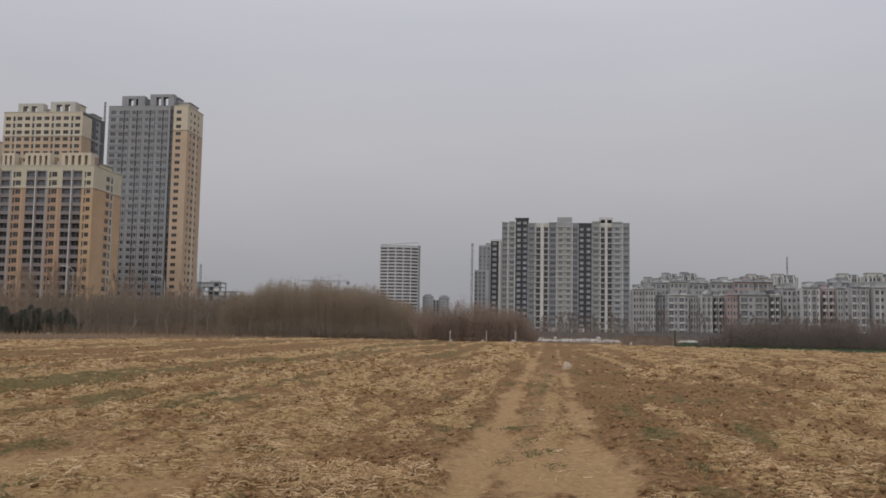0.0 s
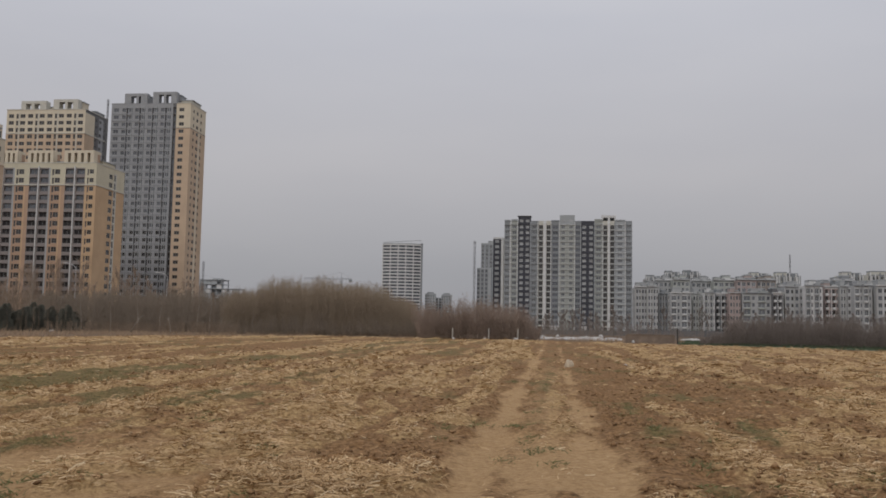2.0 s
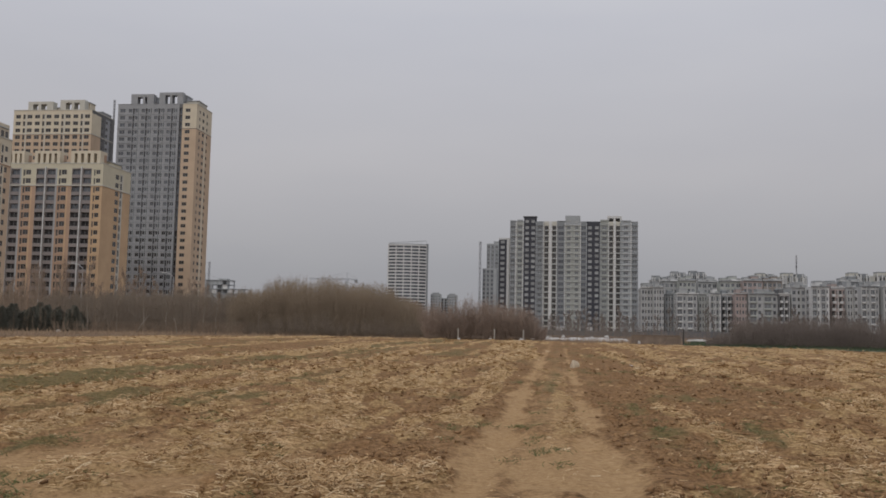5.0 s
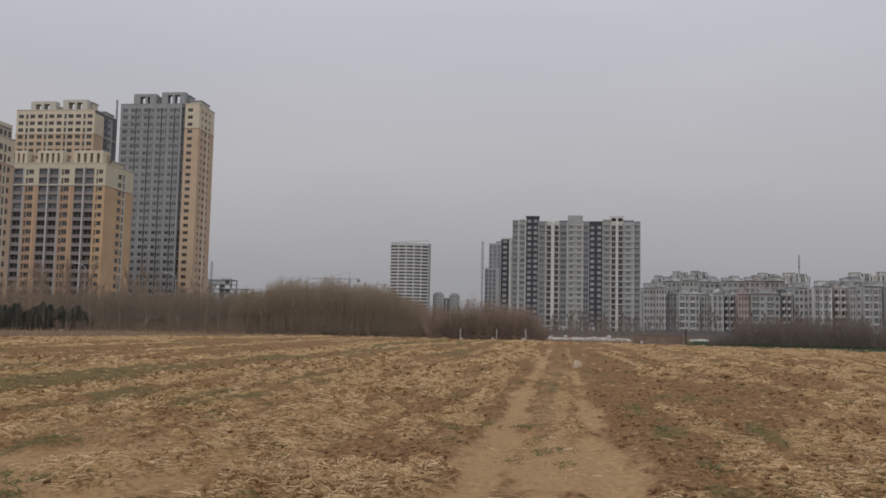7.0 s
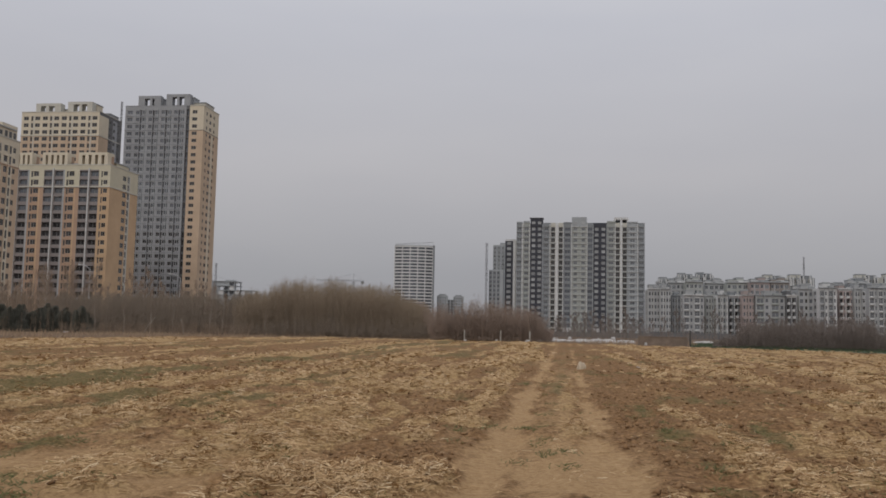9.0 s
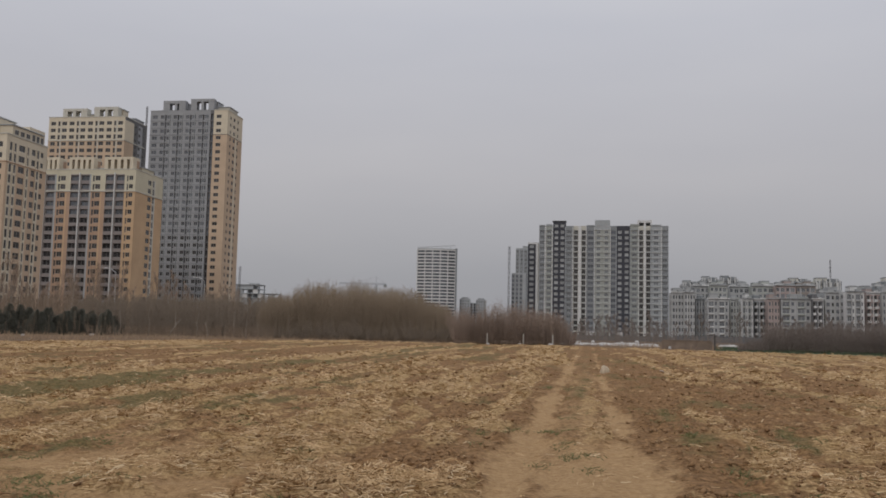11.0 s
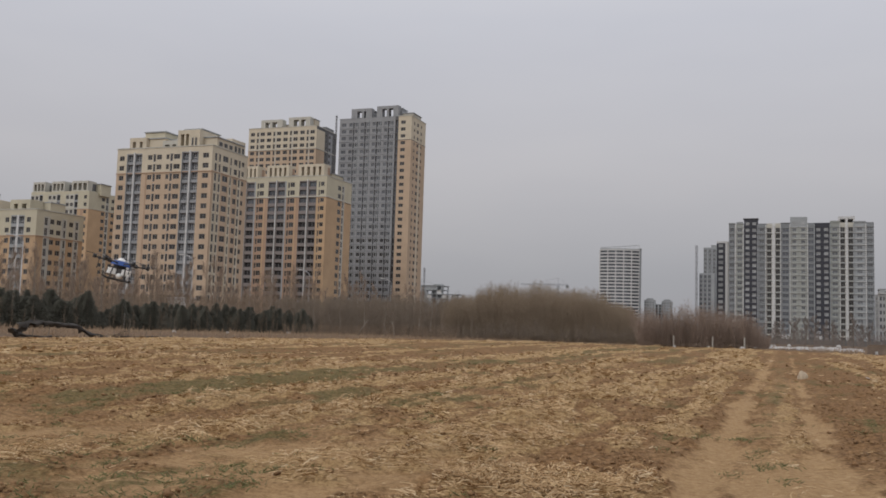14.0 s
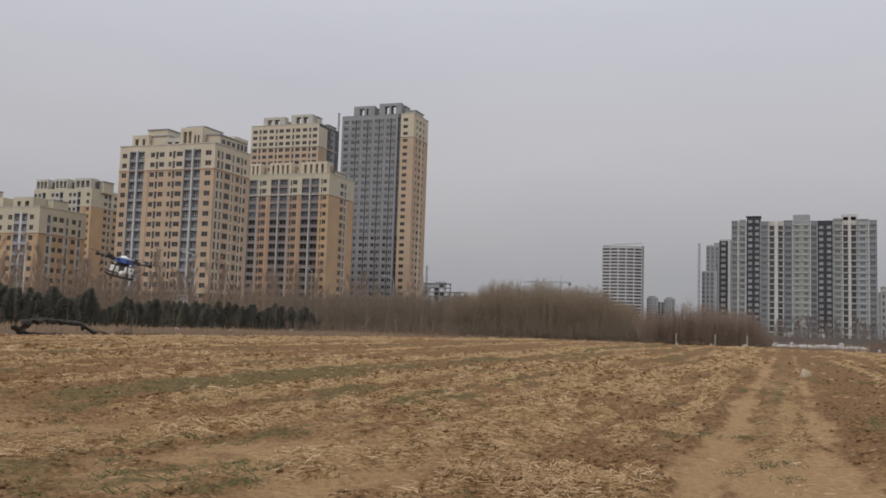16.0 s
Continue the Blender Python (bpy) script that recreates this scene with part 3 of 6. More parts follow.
class Block:
    """A block of flats. Its frame: origin at the front's western foot, x along the front, y to the back, z up."""

    def __init__(self, name, label, corner, psi, wf, wd, storeys, sh, top=(0, ""), parapet=1.4, category="apartment building"):
        self.wf, self.wd, self.n, self.sh, self.top, self.par = wf, wd, storeys, sh, top, parapet
        self.h = storeys * sh
        self.ob = new(name)
        x = corner[0] - wf * math.cos(radians(psi))
        y = corner[1] + wf * math.sin(radians(psi))
        self.ob.matrix_basis = pose(x, y, 0, 0, 0, -psi)
        tagged(self.ob, label, category)
        self.made = 0
        self.bay_parapet = False
        # first storey with swapped glass, whose colour stands in for reflected sky
        self.upper = (999, {})
        self.rest = Geo()
        self.rest_mats = []

    def tone(self, key, s):
        return self.top[1] if self.top[0] and s >= self.n - self.top[0] and key in ("tan", "pink", "tan_pale") else key

    def face(self, name, ox, oy, dx, dy, width, bays, low=0):
        """One wall with its recessed openings and windows; dx, dy is the way along it, the outside to its right."""
        nx, ny = dy, -dx
        g, mats = Geo(), []

        def slot(key):
            if key not in mats:
                mats.append(key)
            return mats.index(key)

        def P(u, z, d=0.0):
            return (ox + dx * u - nx * d, oy + dy * u - ny * d, z)

        k = width / sum(b[0] for b in bays)
        turn = math.degrees(math.atan2(dy, dx))
        u = 0.0
        for bw, key, hole in bays:
            u1 = u + bw * k
            if hole is None:
                s = 0
                while s < self.n:
                    e = s
                    while e < self.n and self.tone(key, e) == self.tone(key, s):
                        e += 1
                    g.quad(P(u, s * self.sh), P(u1, s * self.sh), P(u1, e * self.sh), P(u, e * self.sh), slot(self.tone(key, s)))
                    s = e
            else:
                ow, sill, oh, glass, depth = hole
                ow = min(ow * k, bw * k - 0.02)
                oh = min(oh, self.sh - sill - 0.02)
                a, b = (u + u1 - ow) / 2, (u + u1 + ow) / 2
                for s in range(self.n):
                    z0, z1 = s * self.sh, (s + 1) * self.sh
                    m = slot(self.tone(key, s))
                    c, d = z0 + sill, z0 + sill + oh
                    g.quad(P(u, z0), P(a, z0), P(a, z1), P(u, z1), m)
                    g.quad(P(b, z0), P(u1, z0), P(u1, z1), P(b, z1), m)
                    g.quad(P(a, z0), P(b, z0), P(b, c), P(a, c), m)
                    g.quad(P(a, d), P(b, d), P(b, z1), P(a, z1), m)
                    g.quad(P(a, c), P(a, c, depth), P(a, d, depth), P(a, d), m)
                    g.quad(P(b, c, depth), P(b, c), P(b, d), P(b, d, depth), m)
                    g.quad(P(a, c), P(b, c), P(b, c, depth), P(a, c, depth), m)
                    g.quad(P(a, d, depth), P(b, d, depth), P(b, d), P(a, d), m)
                    if s < low:
                        g.quad(P(a, c, depth), P(b, c, depth), P(b, d, depth), P(a, d, depth), slot("glass"))
                        continue
                    self.made += 1
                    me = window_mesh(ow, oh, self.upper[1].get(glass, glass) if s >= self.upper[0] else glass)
                    spot = Matrix.Translation(P((a + b) / 2, c, depth)) @ pose(0, 0, 0, 0, 0, turn)
                    if self.made <= 300:
                        part("window", me, self.ob, spot)
                    else:
                        q = len(self.rest.v)
                        self.rest.v += [tuple(spot @ v.co) for v in me.vertices]
                        self.rest.f += [tuple(q + j for j in p.vertices) for p in me.polygons]
                        for x in me.materials:
                            if x not in self.rest_mats:
                                self.rest_mats.append(x)
                        self.rest.i += [self.rest_mats.index(me.materials[p.material_index]) for p in me.polygons]
            u = u1
        if self.bay_parapet:
            u = 0.0
            for bw, key, hole in bays:
                u1 = u + bw * k
                g.quad(P(u, self.h), P(u1, self.h), P(u1, self.h + self.par), P(u, self.h + self.par), slot(self.tone(key, self.n)))
                u = u1
        else:
            g.quad(P(0, self.h), P(width, self.h), P(width, self.h + self.par), P(0, self.h + self.par), slot(self.tone(bays[-1][1], self.n)))
        g.quad(P(width, self.h, 0.3), P(0, self.h, 0.3), P(0, self.h + self.par, 0.3), P(width, self.h + self.par, 0.3), slot(self.tone(bays[-1][1], self.n)))
        g.quad(P(0, self.h + self.par), P(width, self.h + self.par), P(width, self.h + self.par, 0.3), P(0, self.h + self.par, 0.3), slot(self.tone(bays[-1][1], self.n)))
        part(name, g.mesh(name, [M[x] for x in mats]), self.ob)

    def shell(self, front, side, west=None, low=3, back="tan"):
        self.face("wall", 0, 0, 1, 0, self.wf, front, low)
        self.face("wall", self.wf, 0, 0, 1, self.wd, side, low)
        self.face("wall", self.wf, self.wd, -1, 0, self.wf, [w(1, back)])
        self.face("wall", 0, self.wd, 0, -1, self.wd, west or [w(1, back)], low)
        self.box("roof", 0.3, self.wf - 0.3, 0.3, self.wd - 0.3, self.h - 0.3, self.h + 0.05, "roof")
        return self

    def box(self, name, x0, x1, y0, y1, z0, z1, key):
        g = Geo()
        g.box(x0, x1, y0, y1, z0, z1)
        return part(name, g.mesh(name, [M[key]]), self.ob)

    def room(self, x0, x1, y0, y1, z0, z1, key):
        """A room on the roof under a thin overhanging cap."""
        r = self.box("roof_room", x0, x1, y0, y1, z0, z1 - 0.3, key)
        g = Geo()
        e = 0.3 if self.n > 12 else 0.12
        g.box(x0 - e, x1 + e, y0 - e, y1 + e, z1 - 0.3, z1)
        part("roof_cap", g.mesh("roof_cap", [M["lgrey"]]), r)
        return r

    def band(self, storey, key, out=0.18, thick=0.35):
        """A moulding round front and side."""
        z = storey * self.sh
        g = Geo()
        g.box(-out, self.wf + out, -out, 0.0, z - thick / 2, z + thick / 2)
        g.box(self.wf, self.wf + out, 0.0, self.wd, z - thick / 2, z + thick / 2)
        return part("moulding", g.mesh("moulding", [M[key]]), self.ob)

    def fin(self, u, width, key, out=0.35, top=0.0, z0=0.0):
        return self.box("pilaster", u - width / 2, u + width / 2, -out, -0.003, z0, self.h + top, key)

    def cornice(self, key, out=0.15, start=None):
        """A thin coping that runs round the top of the walls."""
        z = self.h + self.par
        for x0, x1, y0, y1 in ((-out if start is None else start, self.wf + out, -out, 0.32), (self.wf - 0.32, self.wf + out, 0.33, self.wd + out), (-out, 0.32, 0.33, self.wd + out)):
            self.box("coping", x0, x1, y0, y1, z + 0.003, z + 0.3, key)

    def side_fin(self, v, width, key, out=0.1):
        return self.box("pilaster", self.wf + 0.003, self.wf + out, v - width / 2, v + width / 2, 0, self.h, key)

    def gate(self, x0, x1, y0, y1, high, key, gaps):
        """A roof frame: a slab on piers with open gaps between."""
        z = self.h + self.par * 0.3
        g = Geo()
        g.box(x0, x1, y0, y1, z + high - 1.2, z + high)
        beam = part("roof_frame", g.mesh("roof_frame", [M[key]]), self.ob)
        edges = [x0] + [e for gap in gaps for e in gap] + [x1]
        for a, b in zip(edges[0::2], edges[1::2]):
            g = Geo()
            g.box(a, b, y0 + 0.02, y1 - 0.02, z - 0.5, z + high - 1.2)
            part("pier", g.mesh("pier", [M[key]]), beam)
        return beam

    def done(self):
        if self.rest.v:
            part("windows", mesh_of("windows", self.rest.v, self.rest.f, self.rest_mats, self.rest.i), self.ob)["kind"] = "stuff"
        return self


def bal(width, key, glass="void"):
    return o(width, key, width - 0.15, 0.55, 2.1, glass, 0.6)


def slot_win(width, key, glass="glass_w"):
    return o(width + 0.5, key, width, 0.35, 2.3, glass, 0.12)


def grey_tower():
    b = Block("apartment_tower", "tall tower with unpainted grey front and tan corner, twin roof frames", (-105.8, 361.9), 6, 34.15, 16.7, 30, 3.0, (3, "cream"), 1.3)
    grp = [w(0.9, "grey"), o(1.8, "grey", 1.5, 0.9, 1.5, "void"), o(1.0, "grey", 0.75, 0.25, 2.3, "void", 0.6), o(1.8, "grey", 1.5, 0.9, 1.5, "void")]
    # dark bay beside the tan corner: its step's shadow put into colour
    front = [w(0.6, "grey"), o(3.0, "grey", 2.2, 0.9, 1.5, "void")] + grp * 4 + [w(0.7, "grey"), o(1.5, "grey_dark", 1.1, 0.3, 2.4, "void", 0.6), w(1.0, "tan_pale"), o(2.4, "tan_pale", 2.1), w(2.6, "tan_pale")]
    side = [w(2.2, "tan_pale"), o(1.5, "tan_pale", 1.0), w(1.4, "tan_pale"), o(2.2, "tan_pale", 1.7), w(1.5, "cream"), o(1.5, "tan_pale", 1.0), w(3.5, "tan_pale")]
    b.bay_parapet = True
    # sky reflected in the higher panes is painted as a lighter glass colour
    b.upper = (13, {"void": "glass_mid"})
    b.shell(front, side, back="grey")
    b.band(27, "grey_dark", 0.1, 0.2)
    b.gate(5.2, 15.0, 0.6, 3.4, 5.4, "grey", [(8.0, 10.2), (11.2, 12.2)])
    b.gate(17.4, 27.6, 0.6, 3.4, 6.0, "grey", [(20.0, 22.0), (23.0, 25.2)])
    b.room( 12.2, 15.2, 3.5, 9.0, b.h, b.h + 5.2, "grey")
    b.room( 25.0, 28.2, 3.5, 9.0, b.h, b.h + 5.8, "grey")
    b.room( 28.6, 33.6, 3.0, 12.0, b.h, b.h + 3.4, "creamw")
    b.cornice("creamw", start=28.3)
    b.box("coping", -0.1, 28.25, -0.1, 0.32, b.h + b.par + 0.003, b.h + b.par + 0.2, "grey")
    for j in range(1, 5):
        b.fin(3.4 + 5.42 * j, 0.22, "lgrey", 0.2, 0.2)
    for s in range(4, b.n):
        b.box("floor_ledge", 0.3, 26.6, -0.12, -0.003, s * b.sh - 0.06, s * b.sh + 0.1, "mgrey")
    b.done()


def rear_tower():
    b = Block("apartment_tower", "tall cream and pink tower with twin roof frames", (-156.1, 379.1), 6, 36.0, 20.0, 30, 3.025, (3, "cream"), 1.3)
    front = [w(0.7, "tan_pale")] + [o(2.4, "tan_pale", 2.0, 0.8, 1.65), w(0.6, "tan_pale"), o(1.2, "tan_pale", 0.9, 0.5, 2.1), w(0.4, "creamw"), o(2.4, "tan_pale", 2.0, 0.8, 1.65), w(0.7, "tan_pale")] * 4
    side = [w(7.5, "tan_pale"), o(2.2, "grey_dark", 1.6), w(1.4, "grey_dark"), o(2.2, "grey", 1.6), w(1.5, "grey"), o(2.0, "grey_dark", 1.4), w(1.6, "grey_dark")]
    b.shell(front, side, low=18)
    b.band(27, "creamw")
    b.gate(6.0, 17.5, 0.6, 4.0, 5.0, "creamw", [(8.2, 10.6), (12.0, 14.6)])
    b.gate(20.8, 32.0, 0.6, 4.0, 5.6, "creamw", [(23.4, 26.0), (27.2, 29.6)])
    b.room( 15.0, 19.0, 4.2, 9.0, b.h, b.h + 3.6, "cream")
    b.room( 29.0, 32.4, 4.2, 9.0, b.h, b.h + 5.8, "cream")
    b.room( 30.0, 35.4, 10.0, 18.0, b.h, b.h + 3.0, "grey")
    b.cornice("creamw")
    b.done()


def slotted_crown(b, x0, x1, high, key, slots, thin=0.5):
    """A roof screen with tall dark slots."""
    z = b.h + 0.1
    g = Geo()
    g.box(x0, x1, 0.37, 5.18, z + high - 0.9, z + high + 0.02)
    screen = part("roof_screen", g.mesh("roof_screen", [M[key]]), b.ob)
    g = Geo()
    g.box(x0, x1, 0.37, 5.18, z, z + 1.5)
    part("plinth", g.mesh("plinth", [M[key]]), screen)
    g = Geo()
    g.box(x0 + 0.1, x1 - 0.1, 3.0, 5.0, z + 1.5, z + high - 0.9)
    part("screen_back", g.mesh("screen_back", [M["pink" if key == "cream" else "grey_dark"]]), screen)
    bar = (x1 - x0) * thin / (slots + thin)
    step = (x1 - x0 - bar) / slots
    for j in range(slots + 1):
        g = Geo()
        g.box(x0 + j * step, x0 + j * step + bar, 0.35, 2.9, z + 1.5, z + high - 0.9)
        part("pier", g.mesh("pier", [M[key]]), screen)
    return screen


def middle_block():
    b = Block("apartment_block", "tan eighteen-storey block with glazed balconies and cream top storeys", (-118.9, 300.3), 6, 38.0, 20.6, 18, 2.955, (2, "cream2"), 1.6)
    def loggia():
        return o(3.1, "mauve", 2.9, 0.75, 1.8, "void", 0.5)

    unit = [loggia(), w(0.9, "brownish"), loggia(), w(0.6, "lgrey"), w(0.5, "pink"), o(0.9, "pink", 0.7, 0.4, 2.1), o(2.2, "pink", 1.9, 0.75, 1.7), w(0.5, "tan"), w(1.3, "pink")]
    front = [w(1.0, "tan")] + unit * 2 + [loggia(), w(0.9, "brownish"), loggia(), w(0.7, "tan"), o(0.8, "tan", 0.5, 0.4, 2.1), o(1.8, "tan", 1.5, 0.9, 1.5), w(0.8, "tan")]
    # upper balcony panes carry the sky's reflection as a bluish colour
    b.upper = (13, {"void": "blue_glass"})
    side = [w(8.6, "tan"), o(3.0, "tan", 2.4, 0.7, 1.7), w(0.5, "tan"), slot_win(1.3, "creamw"), w(0.4, "creamw"), w(5.6, "tan")]
    b.shell(front, side)
    b.band(16, "creamw")
    k = 38.0 / sum(q[0] for q in front)
    u = 0.0
    for q in front:
        if q[0] == 0.9 and q[1] == "brownish":
            b.fin((u + 0.45) * k, 0.36, "white", 0.45, 0.5)
        u += q[0]
    for x0, x1 in ((1.0, 9.0), (12.8, 22.0), (26.0, 36.6)):
        slotted_crown(b, x0, x1, 6.0, "cream", 4, 0.55)
    b.room( 9.2, 12.6, 3.5, 9.0, b.h, b.h + 2.6, "tan_pale")
    b.room( 22.2, 25.8, 3.5, 9.0, b.h, b.h + 2.8, "tan_pale")
    b.room( 28.0, 37.0, 6.0, 15.0, b.h, b.h + 3.6, "cream2")
    b.cornice("creamw")
    b.done()


def front_bays_large():
    return [w(0.8, "tan_pale"), o(1.9, "tan_pale", 1.7), w(1.1, "tan_pale"), bal(2.2, "grey", "void_w"), w(0.7, "grey"), bal(2.2, "grey", "void_w"), w(1.5, "tan_pale"),
            w(0.5, "pink"), o(1.7, "tan_pale", 1.5), slot_win(0.9, "tan_pale", "glass_w"), o(1.9, "tan_pale", 1.7), w(1.4, "tan_pale"), o(1.2, "tan_pale", 1.0), slot_win(0.9, "tan_pale", "glass_w"), o(2.3, "tan_pale", 2.1),
            w(0.8, "tan_pale"), bal(2.3, "grey", "void_w"), w(0.8, "grey"), bal(2.3, "grey", "void_w"), w(1.4, "tan_pale"), o(2.2, "tan_pale", 2.0), w(1.0, "tan_pale")]


def side_bays_large():
    return [w(1.2, "tan_pale"), slot_win(1.1, "cream"), w(0.3, "cream"), slot_win(1.1, "cream"), w(0.7, "tan_pale"), o(3.0, "tan_pale", 2.7, 0.8, 1.7), w(0.3, "tan_pale"), slot_win(1.2, "cream"),
            w(0.9, "tan_pale"), o(2.0, "tan_pale", 1.7, 0.8, 1.7), w(0.3, "tan_pale"), slot_win(1.1, "cream"), w(0.3, "cream"), o(1.6, "tan_pale", 1.3), w(1.6, "tan_pale")]


def front_block():
    b = Block("apartment_block", "large tan seventeen-storey block with stepped cream roof storeys", (-127.2, 231.4), 6, 33.6, 18.6, 17, 2.96, (2, "cream"), 1.5)
    front = front_bays_large()
    b.shell(front, side_bays_large(), low=2)
    b.band(15, "pink", 0.15, 0.25)
    k = 33.6 / sum(q[0] for q in front)
    u = 0.0
    for q in front:
        if q[1] == "grey" and q[2] is None:
            b.fin((u + q[0] / 2) * k, 0.5, "white", 0.35, 0.3)
        if q[1] == "grey" and q[2] is not None:
            b.fin(u * k, 0.14, "lgrey", 0.3, 0.0)
        u += q[0]
    for v in (1.1, 3.15, 9.05, 13.6):
        b.side_fin(v, 0.34, "cream")
    # stepped roof storeys with open frames
    h = b.h
    b.gate(3.6, 9.6, 0.8, 8.0, 4.6, "cream", [(4.6, 5.8), (7.2, 8.2)])
    b.room( 9.6, 15.6, 2.0, 9.0, h, h + 5.0, "cream")
    b.room(7.4, 14.6, 3.0, 9.0, h + 4.7, h + 7.2, "cream2")
    b.gate(15.2, 20.7, 1.2, 8.0, 3.4, "creamw", [(16.0, 17.6), (18.6, 20.0)])
    b.room(15.0, 20.9, 6.0, 12.0, h, h + 5.2, "cream")
    b.gate(20.8, 28.4, 0.8, 10.0, 6.2, "cream", [(21.8, 23.0), (23.6, 24.6)])
    b.room(21.6, 27.6, 3.0, 12.0, h, h + 7.4, "creamw")
    b.room(28.5, 33.0, 3.0, 17.0, h, h + 4.8, "cream")
    b.gate(27.0, 32.8, 11.0, 18.2, 5.4, "cream", [(28.5, 29.5), (30.5, 31.5)])
    for y in (4.8, 7.4, 10.0):
        part("window", window_mesh(1.7, 1.3, "glass"), b.ob, pose(33.06, y, h + 2.2, 0, 0, 90))
    for y in (12.6, 14.6, 16.6):
        part("window", window_mesh(1.3, 1.9, "glass"), b.ob, pose(33.06, y, h + 1.9, 0, 0, 90))
    for x in (26.0, 27.2):
        part("window", window_mesh(0.6, 2.6, "glass"), b.ob, pose(x, 0.74, h + 1.7))
    b.cornice("creamw")
    b.done()


def west_low_block():
    b = Block("apartment_block", "tan ten-storey block with greenish cream top storeys and roof frames", (-176.5, 221.2), 6, 36.0, 18.9, 10, 3.03, (2, "cream2"), 1.6)
    unit = [o(1.7, "tan", 1.4), w(0.5, "tan"), bal(2.0, "lgrey", "void_w"), w(0.7, "white"), bal(2.0, "lgrey", "void_w"), w(0.6, "tan"), o(1.7, "tan", 1.4), w(1.8, "tan")]
    side = [w(2.6, "tan"), slot_win(1.1, "creamw"), w(0.3, "creamw"), o(1.8, "tan", 1.6), w(0.6, "tan"), o(1.8, "tan", 1.6), w(0.3, "creamw"), slot_win(1.1, "creamw"), w(0.8, "tan"), o(1.8, "tan", 1.5), w(0.4, "creamw"), slot_win(1.1, "creamw"), w(1.6, "tan")]
    b.shell([w(0.5, "tan")] + unit * 3, side, low=1)
    b.band(8, "pink", 0.15, 0.25)
    for v in (5.1, 10.4, 15.4):
        b.side_fin(v, 0.35, "creamw")
    b.gate(2.0, 9.0, 0.8, 6.0, 4.0, "cream", [(3.2, 4.6), (6.2, 7.6)])
    b.gate(14.0, 21.0, 0.8, 6.0, 4.2, "cream", [(15.2, 16.6), (18.2, 19.6)])
    b.gate(25.0, 32.5, 0.8, 6.0, 4.2, "cream2", [(26.4, 27.8), (29.4, 31.0)])
    b.room( 20.5, 35.0, 6.0, 12.0, b.h, b.h + 4.6, "cream2")
    b.cornice("creamw")
    b.done()


def west_rear_block():
    b = Block("apartment_block", "tan seventeen-storey block with slotted grey roof screens", (-220.6, 305.7), 6, 29.2, 18.0, 17, 2.92, (2, "cream2"), 1.2)
    unit = [o(1.6, "creamw", 1.3), w(0.4, "creamw"), o(1.6, "creamw", 1.3), w(0.5, "creamw"), bal(1.6, "lgrey"), w(1.4, "tan"), w(1.2, "pink")]
    side = [w(6.0, "tan"), o(1.9, "tan", 1.5), w(0.3, "tan"), slot_win(1.1, "creamw"), w(1.0, "tan"), o(1.9, "tan", 1.5), w(2.6, "tan")]
    b.shell(unit * 3 + [o(1.7, "tan", 1.3), w(0.8, "tan")], side, low=5)
    b.band(15, "creamw", 0.12, 0.25)
    for x0, x1 in ((0.4, 6.4), (10.0, 16.4), (20.0, 28.0)):
        slotted_crown(b, x0, x1, 5.2, "creamw", 3, 0.3)
        b.room( x0 + 0.5, x1 + 2.2, 5.3, 11.0, b.h, b.h + 4.8, "cream2")
    b.done()
    c = Block("apartment_block", "tan block with cream roof storey at the edge of the estate", (-203.0, 228.0), 6, 30.0, 16.0, 12, 2.95, (2, "cream2"), 1.4)
    c.shell([w(0.5, "tan")] + [o(1.8, "tan", 1.5), w(0.6, "tan"), bal(2.2, "lgrey"), w(1.5, "tan")] * 5, [w(5, "tan"), o(1.8, "tan", 1.4), w(5, "tan")], low=2)
    c.room( 20.0, 29.0, 2.0, 9.0, c.h, c.h + 3.4, "cream")
    c.done()


